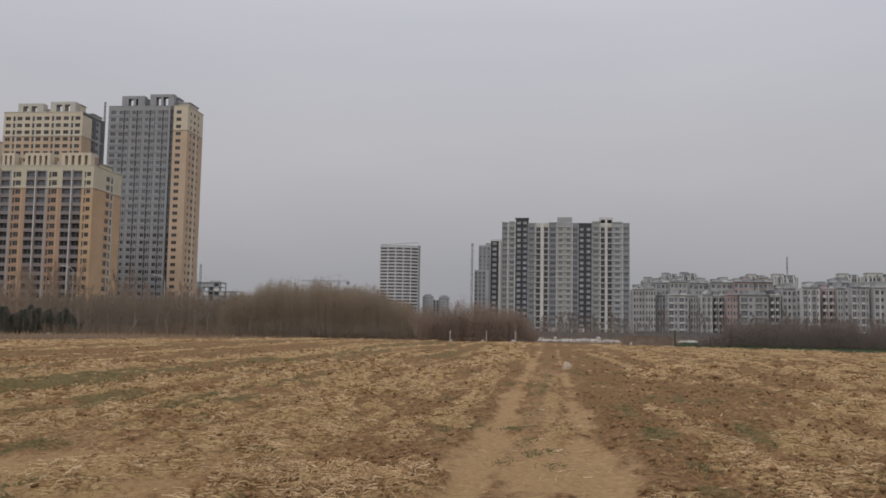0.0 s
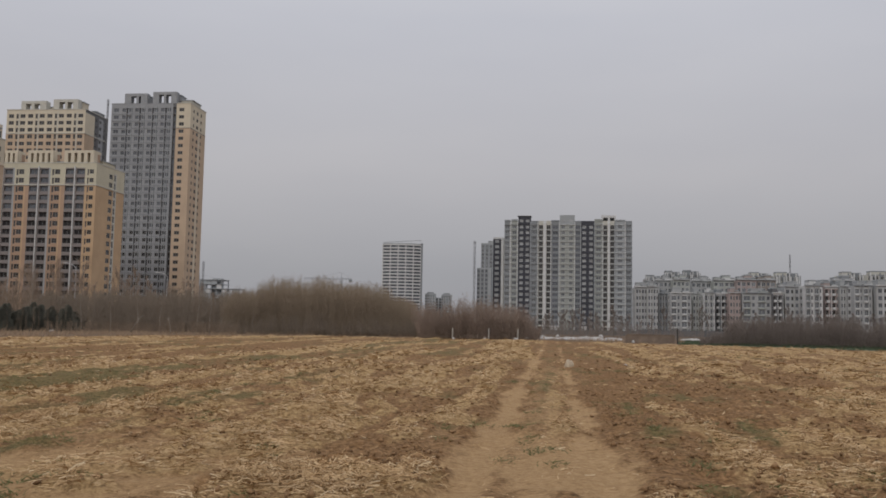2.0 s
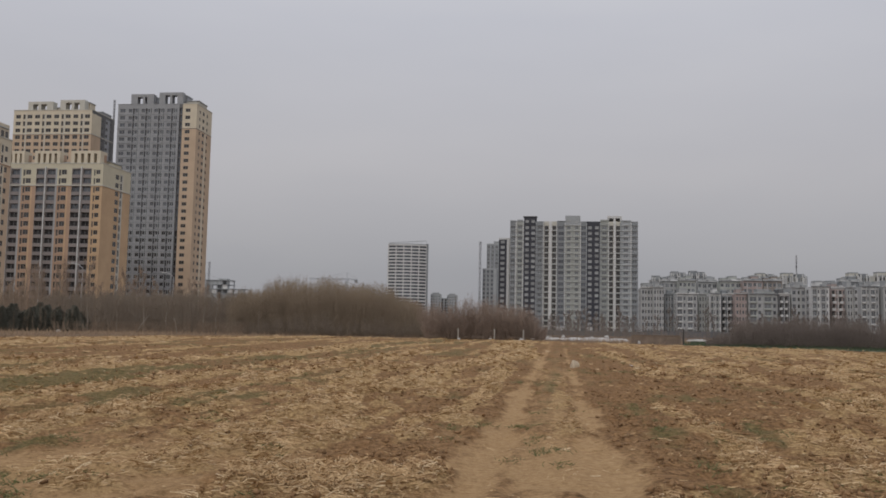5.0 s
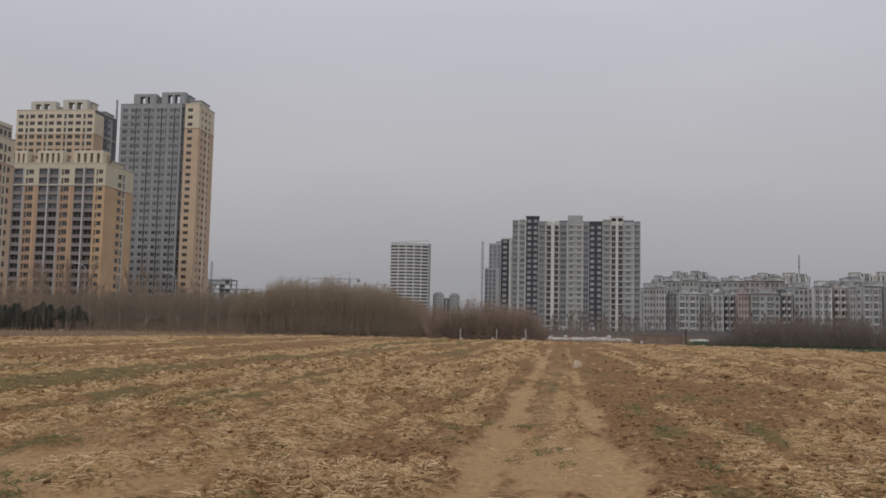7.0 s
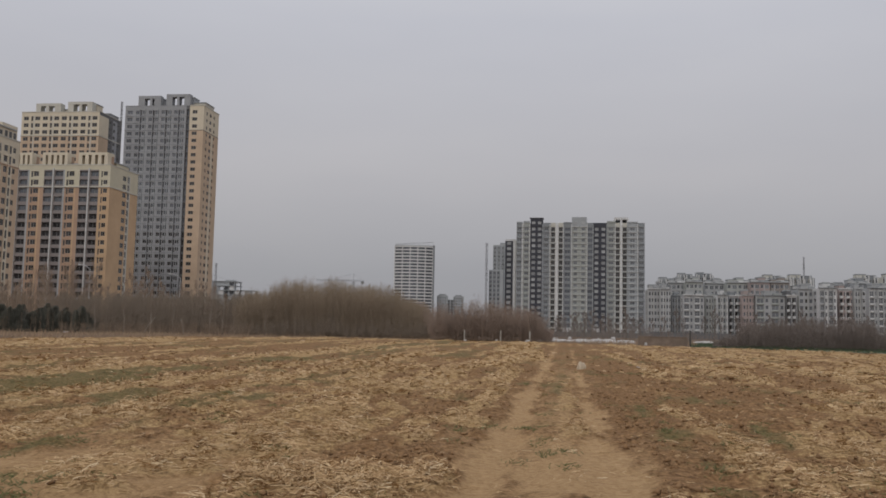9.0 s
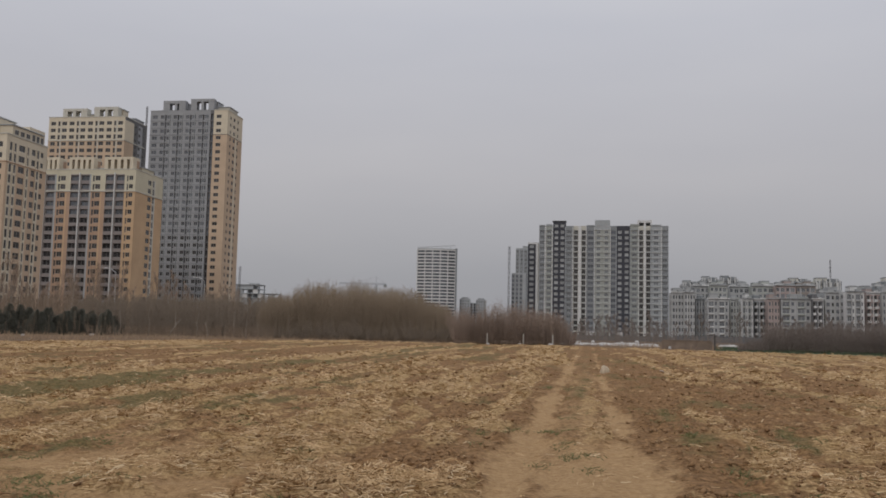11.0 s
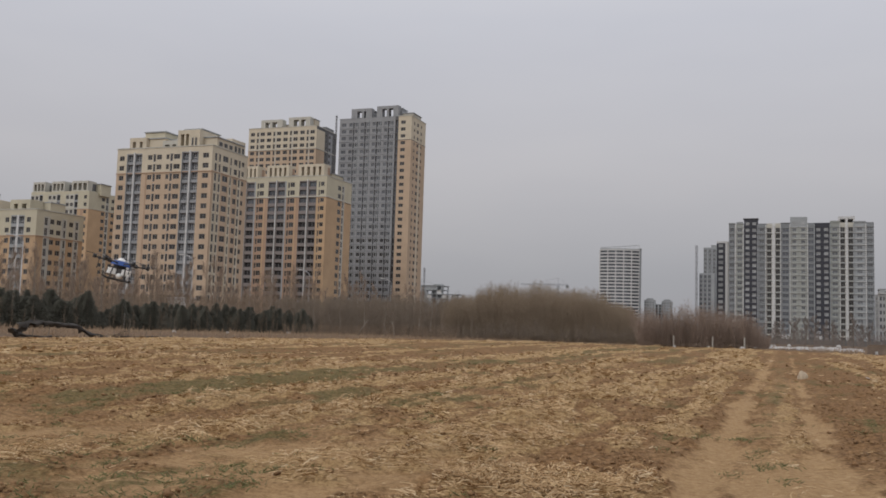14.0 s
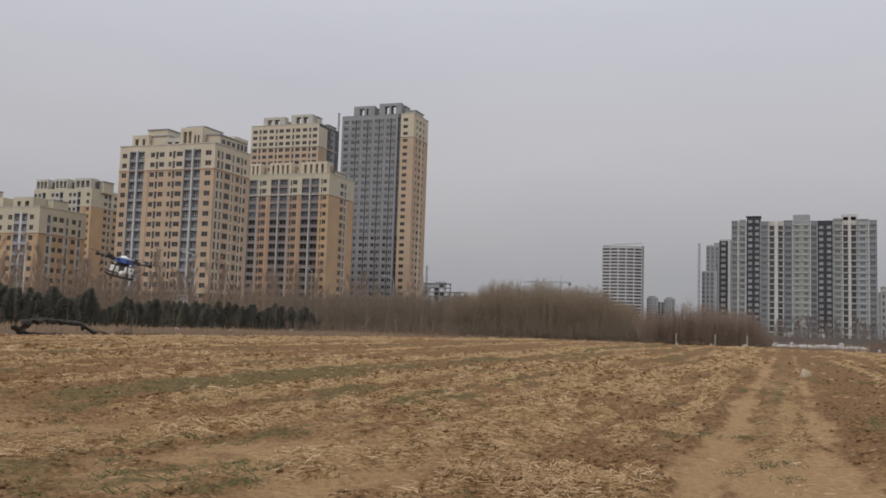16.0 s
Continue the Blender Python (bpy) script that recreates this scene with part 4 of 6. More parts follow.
def slab_block():
    """The long light-grey slab with slate-blue strips."""
    b = Block("apartment_slab", "long light-grey nineteen-storey slab with slate-blue window strips", (93.0, 444.4), 8, 63.7, 14.0, 19, 2.84, (0, ""), 1.9)
    win = dict(sill=0.85, oh=1.5)
    front = [o(3.0, "mgrey", 2.2, glass="glass_pale", **win), w(0.5, "white"), o(3.2, "sage", 2.2, glass="glass_pale", **win), w(0.4, "lgrey"),
             o(3.1, "navy", 1.8, glass="glass_paler", **win), o(3.1, "navy", 1.8, glass="glass_paler", **win), o(3.7, "mgrey", 2.0, glass="glass_pale", **win),
             w(0.4, "mgrey"), o(2.4, "creamw", 2.0, 0.45, 2.1), w(1.5, "white"), o(2.4, "creamw", 2.0, 0.45, 2.1), w(0.2, "mgrey"), o(4.0, "mgrey", 2.8, 0.6, 1.7, "glass_mid"),
             o(3.9, "sage", 1.8, glass="glass_pale", **win), o(3.9, "sage", 1.8, glass="glass_pale", **win), o(3.0, "mgrey", 2.4, 0.6, 1.7, "glass_mid"),
             o(3.4, "navy", 1.8, glass="glass_paler", **win), o(3.4, "navy", 1.8, glass="glass_paler", **win), o(4.2, "sage", 2.4, glass="glass_pale", **win),
             o(2.4, "creamw", 2.0, 0.45, 2.1), w(1.1, "white"), o(2.4, "creamw", 2.0, 0.45, 2.1), o(5.2, "lgrey", 2.4, glass="glass_pale", **win), o(3.4, "mgrey", 2.2, glass="glass_pale", **win)]
    west = [w(1.5, "lgrey"), o(2.0, "mgrey", 1.4), w(2.0, "lgrey"), w(3, "mgrey")]
    b.bay_parapet = True
    b.shell(front, [w(1, "lgrey")], west, low=0, back="lgrey")
    k = 63.7 / sum(q[0] for q in front)
    at, u = [], 0.0
    for q in front:
        at.append((u * k, (u + q[0]) * k))
        u += q[0]
    for j, q in enumerate(front):
        if q[1] == "white" and q[0] > 1:
            b.box("pilaster", at[j][0], at[j][1], -0.7, -0.003, 6.0, b.h + 0.9, "white")
    b.box("roof_room", at[4][0], at[5][1], -0.06, 6.0, b.h + 0.06, b.h + 4.19, "navy")
    for j in (4, 5, 13, 14):
        part("window", window_mesh(1.7, 1.3, "glass_paler"), b.ob, pose((at[j][0] + at[j][1]) / 2, -0.105, b.h + 1.2))
    b.box("roof_cap", at[4][0] - 0.5, at[5][1] + 0.3, -0.4, 6.3, b.h + 4.2, b.h + 4.5, "grey_dark")
    b.box("roof_room", at[13][0] + 0.1, at[14][1] - 0.1, -0.06, 6.0, b.h + 0.06, b.h + 4.8, "lgrey")
    b.gate(at[19][0] - 0.6, at[21][1] + 0.6, 0.4, 4.0, 4.2, "white", [(at[19][0] + 0.2, at[20][0]), (at[20][1], at[21][1] - 0.2)])
    b.room(at[19][0], at[21][1], 4.2, 9.0, b.h, b.h + 3.6, "mgrey")
    for j in (0, 2, 6, 13, 14, 18, 22, 23):
        for s in range(2, b.n + 1):
            b.box("ledge", at[j][0] + 0.2, at[j][1] - 0.2, -0.28, -0.003, s * b.sh - 0.14, s * b.sh + 0.08, "white" if j in (13, 14, 22) else "lgrey")
    for j in (1, 3, 6, 7, 11, 13, 15, 16, 18, 19, 22, 23):
        b.box("pilaster", at[j][0] - 0.18, at[j][0] + 0.18, -0.7, -0.003, 0, b.h + 1.2, "white" if j % 2 else "lgrey")
    for j, key, up in ((0, "lgrey", 0.5), (2, "lgrey", 0.9), (12, "mgrey", 0.3), (18, "sage", 0.9), (22, "lgrey", 0.6)):
        b.box("roof_edge", at[j][0], at[j][1], -0.25, 0.3, b.h + b.par + 0.003, b.h + b.par + up, key)
    # slab edges at the balconies
    for j in (8, 10, 19, 21):
        for s in range(2, b.n):
            b.box("balcony", at[j][0] + 0.15, at[j][1] - 0.15, -0.5, -0.003, s * b.sh - 0.1, s * b.sh + 0.22, "lgrey")
    # the porches at its foot
    for j in (12, 16, 20):
        b.box("porch", at[j][0], at[j][1], -2.5, -0.003, 0, 3.0, "white")
    b.done()
    c = Block("apartment_slab", "slate-blue and cream wing set back beside the grey slab", (*polar(3.72, 472), ), 8, 5.4, 12.0, 17, 2.84, (0, ""), 0.9)
    c.shell([o(3.6, "navy", 1.9, glass="glass_paler", **win), w(0.2, "navy"), w(1.1, "white")], [w(1, "creamw")], low=2, back="navy")
    c.done()


def far_tower():
    b = Block("apartment_tower", "distant grey tower with a lower dark wing under a lattice mast", polar(3.35, 640), 8, 11.8, 12, 21, 2.9, (0, ""), 1.0)
    b.shell([o(2.0, "mgrey", 1.4, 0.6, 1.8, "glass_pale"), w(0.5, "lgrey")] * 4, [w(1, "lgrey")], low=3, back="mgrey")
    b.room( 5, 11, 1, 8, b.h, b.h + 2.6, "lgrey")
    b.done()
    c = Block("apartment_tower", "distant dark grey tower in front of a taller one", polar(2.95, 600), 8, 9.5, 9, 14, 2.9, (0, ""), 0.8)
    c.shell([o(2.0, "mgrey", 1.4, 0.6, 1.8, "glass_mid"), w(0.4, "lgrey")] * 3 + [w(1.5, "lgrey")], [w(1, "mgrey")], low=3, back="mgrey")
    c.done()


def office_tower():
    """A white office tower with a bowed front of slab bands."""
    ob = tagged(new("office_tower"), "white office tower with a bowed front of dark window bands", "office building")
    x0, y0 = polar(-2.79, 930)
    ob.matrix_basis = pose(x0, y0, 0, 0, 0, 4)
    half, n, sh, seg = 19.3, 25, 3.4, 10
    pts = [(-half + 2 * half * j / seg, -4.5 * (1 - (2 * j / seg - 1) ** 2)) for j in range(seg + 1)]

    def ring(z0, z1, out, key, name, back=24.0):
        g = Geo()
        p = [(x * (1 + out / half), y - out) for x, y in pts] + [(half + out, back), (-half - out, back)]
        for a, c in zip(p, p[1:] + p[:1]):
            g.quad((*a, z0), (*c, z0), (*c, z1), (*a, z1))
        m = len(g.v)
        g.v += [(*q, z1) for q in p] + [(*q, z0) for q in p]
        g.f += [tuple(m + j for j in range(len(p))), tuple(m + len(p) + j for j in reversed(range(len(p))))]
        g.i += [0, 0]
        return part(name, g.mesh(name, [M[key]]), ob)

    # haze over the far window bands is put into the core's grey
    ring(0, n * sh, 0, "glass_mid", "core")
    for s in range(n + 1):
        ring(s * sh - 0.1, s * sh + 1.25, 0.5, "white", "slab_band")
    for j in range(0, seg + 1, 2):
        x, y = pts[j]
        g = Geo()
        g.box(x * 1.03 - 0.5, x * 1.03 + 0.5, y - 0.8, y + 0.4, 0, n * sh + 1)
        part("column", g.mesh("column", [M["white"]]), ob)
    # the eastern end's shade is put into its mid-grey colour
    g = Geo()
    g.box(half + 0.5, half + 2.5, -1, 24, 0, n * sh + 2.5)
    part("end_wall", g.mesh("end_wall", [M["mgrey"]]), ob)
    ring(n * sh + 1.3, n * sh + 2.0, 0.3, "lgrey", "roof_parapet")
    g = Geo()
    for j in range(9):
        g.tube([(-half + 2 * half * j / 8, -3, n * sh + 2), (-half + 2 * half * j / 8, -3, n * sh + 2.6 + 0.35 * j)], [0.2, 0.2], 4)
    g.tube([(-half, -3, n * sh + 2.6), (half, -3, n * sh + 5.4)], [0.35, 0.35], 4)
    part("roof_rail", g.mesh("roof_rail", [M["lgrey"]]), ob)


def far_pair():
    for a0, a1, d in ((-1.25, -0.6, 940), (-0.2, 0.42, 960)):
        wf = d * math.radians(a1 - a0)
        b = Block("apartment_tower", "distant pale grey tower showing above bare shrubs", polar(a1, d), 4, wf, 12, 12, 2.9, (0, ""), 1.0)
        b.shell([o(2.0, "lgrey", 1.4, 0.6, 1.8, "glass_pale"), w(0.7, "lgrey")] * 4, [w(1, "lgrey")], low=3, back="lgrey")
        b.room( 2, wf - 2, 2, 8, b.h, b.h + 2.6, "lgrey")
        b.done()
    c = Block("apartment_block", "distant pale grey linking block between two towers", polar(-0.2, 965), 4, 7, 10, 11, 2.9, (0, ""), 0.6)
    c.shell([w(0.5, "lgrey"), o(2.0, "lgrey", 1.2, 0.6, 1.8), w(0.5, "white"), o(2.0, "lgrey", 1.2, 0.6, 1.8)], [w(1, "lgrey")], low=3, back="lgrey")
    c.done()


def low_estate():
    """Seven-storey blocks in a row to the east, twelve-storey ones behind them."""
    label = "seven-storey %s block in a close row of flats"
    rows = [(12.0, 12.71, 406, 7, "grid", "estate_grey", "estate_grey", "grey"), (12.74, 13.4, 404, 7, "grid", "estate_grey", "white", "white-piered"), (13.42, 14.1, 409, 6, "plain", "mgrey", "estate_grey", "dull grey"),
            (14.12, 15.4, 400, 6, "bay", "estate_grey", "white", "stepped grey"), (15.42, 16.12, 405, 6, "plain", "estate_grey", "estate_sage", "grey"), (16.15, 16.78, 396, 6, "bay", "white", "estate_sage", "pale green-grey"),
            (16.82, 17.5, 402, 6, "balcony", "mgrey", "white", "white-balconied"), (17.58, 18.28, 396, 6, "plain", "reddish", "reddish", "pinkish brown"), (18.3, 20.05, 398, 6, "bay", "estate_grey", "estate_sage", "grey and sage"),
            (20.1, 20.7, 396, 6, "balcony", "grey_dark", "white", "dark, white-balconied"), (20.72, 21.82, 400, 7, "grid", "estate_grey", "estate_grey", "grey"), (21.87, 22.87, 392, 7, "bay", "white", "estate_grey", "white-framed"),
            (22.95, 23.74, 399, 7, "balcony", "reddish", "white", "dull red and white"), (23.76, 24.4, 398, 7, "grid", "estate_grey", "white", "pale grey"), (24.5, 25.5, 392, 7, "bay", "estate_grey", "white", "blue-grey"), (25.6, 27.4, 394, 7, "grid", "estate_grey", "white", "grey and white")]
    for k, (a0, a1, d, n, style, c1, c2, tint) in enumerate(rows):
        wf = d * math.radians(a1 - a0) * 0.985
        b = Block("apartment_block", label % tint, polar(a1, d), 6, wf, 12.0, n, 2.85, (0, ""), 0.7)
        # grey panes paint the haze that lies over the far flats
        unit = {"grid": [w(0.45, "creamw"), o(2.0, c1, 1.5, 0.75, 1.6, "glass_mid"), w(0.3, c2), o(1.5, c1, 1.0, 0.8, 1.5, "glass")],
                "bay": [w(0.35, "estate_grey"), o(3.0, c2, 2.7, 0.45, 2.0, "glass_pale"), w(0.35, "estate_grey"), o(1.5, c1, 1.1, 0.8, 1.5, "glass_mid"), w(0.6, c1)],
                "balcony": [o(2.4, c1, 2.1, 0.5, 1.9, "glass", 0.6), w(0.5, c1), o(1.3, c1, 0.9, 0.8, 1.5, "glass_mid"), w(0.4, c2)],
                "plain": [w(0.7, c1), o(1.7, c1, 1.3, 0.8, 1.5, "glass_mid"), w(0.5, c2), o(1.2, c1, 0.8, 0.6, 1.9, "glass")]}[style]
        size = sum(q[0] for q in unit)
        reps = max(2, round(wf / size))
        b.shell(unit * reps, [w(1, c1)], [w(2, c1), o(2, c2, 1.3), w(2, c1)], low=0, back=c1)
        step = wf / reps
        for j in range(reps):
            if style == "balcony":
                for q in range(1, n):
                    u0 = step * (j + 0.04 + 0.12 * (q % 2))
                    b.box("balcony", u0, u0 + step * 0.42, -1.0, -0.003, q * 2.85 - 0.12, q * 2.85 + 0.85, c2)
            elif style == "bay":
                u1 = step * j
                b.fin(u1 + 0.17 * step / size, 0.34, "estate_grey", 0.5, 0.5)
                b.fin(u1 + 3.52 * step / size, 0.34, "estate_grey", 0.5, 0.5)
                for q in range(1, n):
                    b.box("ledge", u1 + 0.4 * step / size, u1 + 3.3 * step / size, -0.45, -0.003, q * 2.85 - 0.1, q * 2.85 + 0.25, c2)
            else:
                b.fin(step * j + 0.25, 0.34, "estate_grey" if style == "grid" else c2, 0.4, 0.5)
        b.room(wf * 0.62, wf * 0.9, 1.2, 6, b.h, b.h + 1.9, c2)
        b.box("cornice", -0.35, wf + 0.35, -0.6, 0.28, b.h + 0.7, b.h + 1.05, ("white", "estate_grey", "mgrey")[k % 3])
        x0 = wf * (0.15 + 0.1 * (k % 3))
        b.room(x0, x0 + wf * 0.4, 3, 9, b.h, b.h + 2.7 + 0.4 * (k % 2), c1)
        b.box("roof_cap", x0 - 0.1, x0 + wf * 0.4 + 0.1, 2.8, 9.2, b.h + 2.7 + 0.4 * (k % 2), b.h + 2.95 + 0.4 * (k % 2), "estate_grey")
        b.done()
    mid = [(12.3, 13.2, 452, 8, "estate_grey"), (13.2, 14.3, 458, 9, "estate_grey"), (14.3, 15.3, 450, 9, "estate_sage"), (15.4, 16.6, 462, 9, "estate_grey"), (16.7, 18.0, 455, 9, "estate_sage"), (18.05, 19.2, 450, 9, "reddish"),
           (19.2, 20.3, 452, 9, "brownish"), (20.4, 21.8, 458, 8, "estate_grey"), (22.0, 23.2, 455, 8, "estate_grey"), (23.4, 24.6, 460, 9, "mgrey"), (24.7, 26.0, 455, 8, "estate_grey"), (26.1, 27.4, 460, 8, "estate_grey")]
    for k, (a0, a1, d, n, c1) in enumerate(mid):
        wf = d * math.radians(a1 - a0) * 0.985
        b = Block("apartment_block", "plain grey block between two rows of flats", polar(a1, d), 6, wf, 12.0, n, 2.85, (0, ""), 0.6)
        unit = [o(1.7, c1, 1.3, 0.8, 1.6, "glass_mid"), w(0.5, "estate_grey"), o(2.2, c1, 1.9, 0.5, 1.9, "glass_pale"), w(0.4, c1)]
        b.shell(unit * max(2, round(wf / 4.8)), [w(1, c1)], low=5, back=c1)
        b.box("cornice", -0.4, wf + 0.4, -0.6, 0.28, b.h + 0.6, b.h + 0.95, "estate_grey")
        for q, (e0, e1) in enumerate(((0.0, 0.4), (0.3, 0.75), (0.6, 1.0))):
            b.box("roof_step", wf * e0, wf * e1, 0.9 + q, 1.9 + q, b.h, b.h + 1.1 + 0.45 * q, "mgrey")
            b.box("roof_ledge", wf * e0 - 0.1, wf * e1 + 0.1, 0.8 + q, 2.0 + q, b.h + 1.1 + 0.45 * q, b.h + 1.35 + 0.45 * q, "white" if (k + q) % 2 else "estate_grey")
        b.room( wf * 0.05, wf * 0.3, 1, 7, b.h, b.h + 2.4, "estate_grey" if k % 2 else c1)
        b.room( wf * 0.45, wf * 0.8, 2, 9, b.h, b.h + 3.2, c1)
        b.box("roof_cap", wf * 0.44, wf * 0.81, 1.8, 9.2, b.h + 3.2, b.h + 3.4, "estate_grey")
        b.box("parapet", wf * 0.55, wf * 0.97, 0.3, 1.7, b.h, b.h + 1.5, ("estate_grey", "white", "mgrey")[k % 3])
        b.done()
    rear = [(12.6, 13.75, 540, 11, "estate_grey"), (13.75, 14.8, 545, 12, "estate_grey"), (14.85, 15.95, 540, 12, "mgrey"), (16.0, 16.5, 545, 11, "estate_grey"), (16.6, 17.5, 540, 10, "estate_grey"), (18.05, 18.75, 520, 9, "reddish"), (18.75, 19.98, 560, 12, "creamw"),
            (20.15, 21.7, 560, 12, "creamw"), (22.65, 23.8, 540, 10, "grey"), (23.8, 25.1, 560, 12, "creamw"), (25.15, 27.3, 560, 12, "creamw")]
    for k, (a0, a1, d, n, c1) in enumerate(rear):
        wf = d * math.radians(a1 - a0) * 0.985
        b = Block("apartment_block", "taller grey-white block rising behind the row of flats", polar(a1, d), 6, wf, 12.0, n, 2.85, (0, ""), 0.6)
        unit = [o(1.6, c1, 1.2, 0.3, 2.3), w(0.7, "white" if n == 12 else "estate_grey"), o(1.6, "mgrey", 1.2, 0.7, 1.6)]
        b.shell(unit * max(2, round(wf / 3.9)), [w(1, c1)], low=6, back=c1)
        b.room( wf * 0.1, wf * 0.5, 2, 8, b.h, b.h + 2.6, c1)
        for j in range(8):
            b.fin(wf * (j + 0.5) / 8, 0.55, "mgrey" if j % 3 == 2 else "white", 0.7, 1.7 - 0.5 * (j % 2))
        b.room( wf * 0.58, wf * 0.92, 2, 8, b.h, b.h + 2.2, "mgrey")
        b.box("roof_cap", wf * 0.09, wf * 0.51, 1.8, 8.2, b.h + 2.6, b.h + 2.8, "mgrey")
        b.done()


grey_tower()
rear_tower()
middle_block()
front_block()
west_low_block()
west_rear_block()
slab_block()
far_tower()
office_tower()
far_pair()
low_estate()


# ---- trees, thickets and weeds round the field ----
def spikes_mesh(name, p, q, r, material):
    """Many thin tapered three-sided twigs from p to q, as arrays."""
    n = len(p)
    d = q - p
    d /= np.linalg.norm(d, axis=1)[:, None] + 1e-9
    a = np.cross(d, np.where(np.abs(d[:, :1]) < 0.8, [[1.0, 0, 0]], [[0, 1.0, 0]]))
    a /= np.linalg.norm(a, axis=1)[:, None] + 1e-9
    b = np.cross(d, a)
    V = np.empty((n, 4, 3))
    for k, w_ in enumerate((0, 2.0944, 4.18879)):
        V[:, k] = p + r[:, None] * (math.cos(w_) * a + math.sin(w_) * b)
    V[:, 3] = q
    base = np.arange(n)[:, None] * 4
    F = np.concatenate([base + np.array([t]) for t in ([0, 1, 3], [1, 2, 3], [2, 0, 3])], 0)
    me = bpy.data.meshes.new(name)
    me.vertices.add(n * 4)
    me.vertices.foreach_set("co", V.astype(np.float32).ravel())
    me.loops.add(F.size)
    me.loops.foreach_set("vertex_index", F.astype(np.int32).ravel())
    me.polygons.add(len(F))
    me.polygons.foreach_set("loop_start", np.arange(0, F.size, 3, dtype=np.int32))
    me.update(calc_edges=True)
    me.materials.append(material)
    return me


def grow(x, y, height, twigs, spread, reach, low=0.12, thick=0.035, twig_r=0.014, lean=0.06):
    """Stems at x, y of given heights, each with twigs that rise from it; returns arrays p, q, r."""
    n = len(x)
    foot = np.stack([x, y, np.full(n, -0.08)], -1)
    tip = foot + np.stack([rng.normal(0, lean, n) * height, rng.normal(0, lean, n) * height, height], -1)
    P, Q, R_ = [foot], [tip], [thick * (0.6 + 0.8 * rng.random(n)) * np.sqrt(height / 6)]
    f = low + (0.97 - low) * rng.random((n, twigs)) ** 0.8
    s = foot[:, None] + (tip - foot)[:, None] * f[..., None]
    az = rng.random((n, twigs)) * 2 * math.pi
    ln = reach * height[:, None] * (0.35 + 0.65 * rng.random((n, twigs))) * (1.15 - 0.75 * f)
    out = spread * (0.5 + rng.random((n, twigs)))
    v = np.stack([np.cos(az) * out, np.sin(az) * out, np.ones_like(az) * 0.9], -1)
    v /= np.linalg.norm(v, axis=-1)[..., None]
    e = s + v * ln[..., None]
    P.append(s.reshape(-1, 3))
    Q.append(e.reshape(-1, 3))
    R_.append(twig_r * (0.5 + rng.random(n * twigs)))
    return np.concatenate(P), np.concatenate(Q), np.concatenate(R_)


def thicket(name, label, az0, az1, d0, d1, stems, profile, twigs, spread, reach, material, ragged=0.18, lumps=0.1, **kw):
    """A stand of thin bare stems; profile gives its height by bearing."""
    az = az0 + (az1 - az0) * rng.random(stems)
    d = d0 + (d1 - d0) * rng.random(stems) ** 1.3
    x, y = d * np.sin(np.radians(az)), d * np.cos(np.radians(az))
    h = np.interp(az, profile[0], profile[1]) * (1.02 - ragged + ragged * rng.random(stems)) * (0.93 + lumps * lattice(az * 2.1, d * 0.05, 51))
    p, q, r = grow(x, y, np.maximum(h, 0.6), twigs, spread, reach, **kw)
    return tagged(new(name, spikes_mesh(name, p, q, r, material)), label, "thicket", kind="stuff")


thicket("brush_thicket", "low brown brush at the foot of bare trees", -24, -13, 120, 134, 420,
        ([-43, -30, -22, -13], [1.5, 1.5, 1.7, 2.0]), 26, 0.8, 0.5, M["twig"], thick=0.014, twig_r=0.007, lean=0.2)
thicket("sapling_thicket", "thin leafless saplings mixed in with dark conifers", -43, -22, 114, 138, 180,
        ([-43, -35, -28, -22], [4.6, 4.4, 4.0, 3.8]), 30, 0.45, 0.30, M["twig"], ragged=0.6, lumps=0.3, twig_r=0.008, thick=0.02)
thicket("poplar_thicket", "dense stand of young bare poplars with ochre-brown twigs", -13.9, -1.5, 134, 170, 7600,
        ([-14, -12.9, -11, -8, -6.2, -4.8, -3.8, -2.6, -1.9, -1.5], [5.8, 7.7, 8.9, 9.6, 9.6, 8.9, 7.9, 6.8, 6.0, 3.6]), 34, 0.52, 0.22, M["twig_gold"], ragged=0.32, low=0.02, twig_r=0.010, thick=0.005, lean=0.08)
thicket("brush_thicket", "low brown brush along the foot of young poplars", -14.2, -1.6, 129, 135, 700,
        ([-14.2, -8, -1.6], [2.6, 3.4, 3.0]), 34, 0.8, 0.4, M["twig_grey"], ragged=0.6, lumps=0.35, thick=0.010, twig_r=0.007, lean=0.2)
thicket("bare_thicket", "grey-brown leafless undergrowth along the field edge", -24.5, -12.5, 138, 176, 2400,
        ([-25, -22, -19, -16, -12], [6.0, 6.4, 6.9, 7.2, 7.0]), 28, 0.6, 0.30, M["twig_grey"], twig_r=0.012, thick=0.018)
thicket("bare_thicket", "grey-brown leafless saplings behind a row of conifers", -43, -23.5, 136, 190, 1900,
        ([-43, -35, -28, -23], [5.6, 5.8, 6.4, 6.0]), 30, 0.45, 0.28, M["twig"], twig_r=0.010, thick=0.028)
thicket("shrub_thicket", "reddish-brown leafless shrubs at the end of the field", -1.6, 6.1, 122, 133, 1050,
        ([-1.6, -1, 0.5, 2.5, 4, 5.2, 6.1], [4.2, 5.2, 5.3, 5.6, 5.0, 4.2, 2.0]), 80, 1.5, 0.34, M["twig_red"], ragged=0.45, lumps=0.3, thick=0.016, twig_r=0.009, lean=0.22)
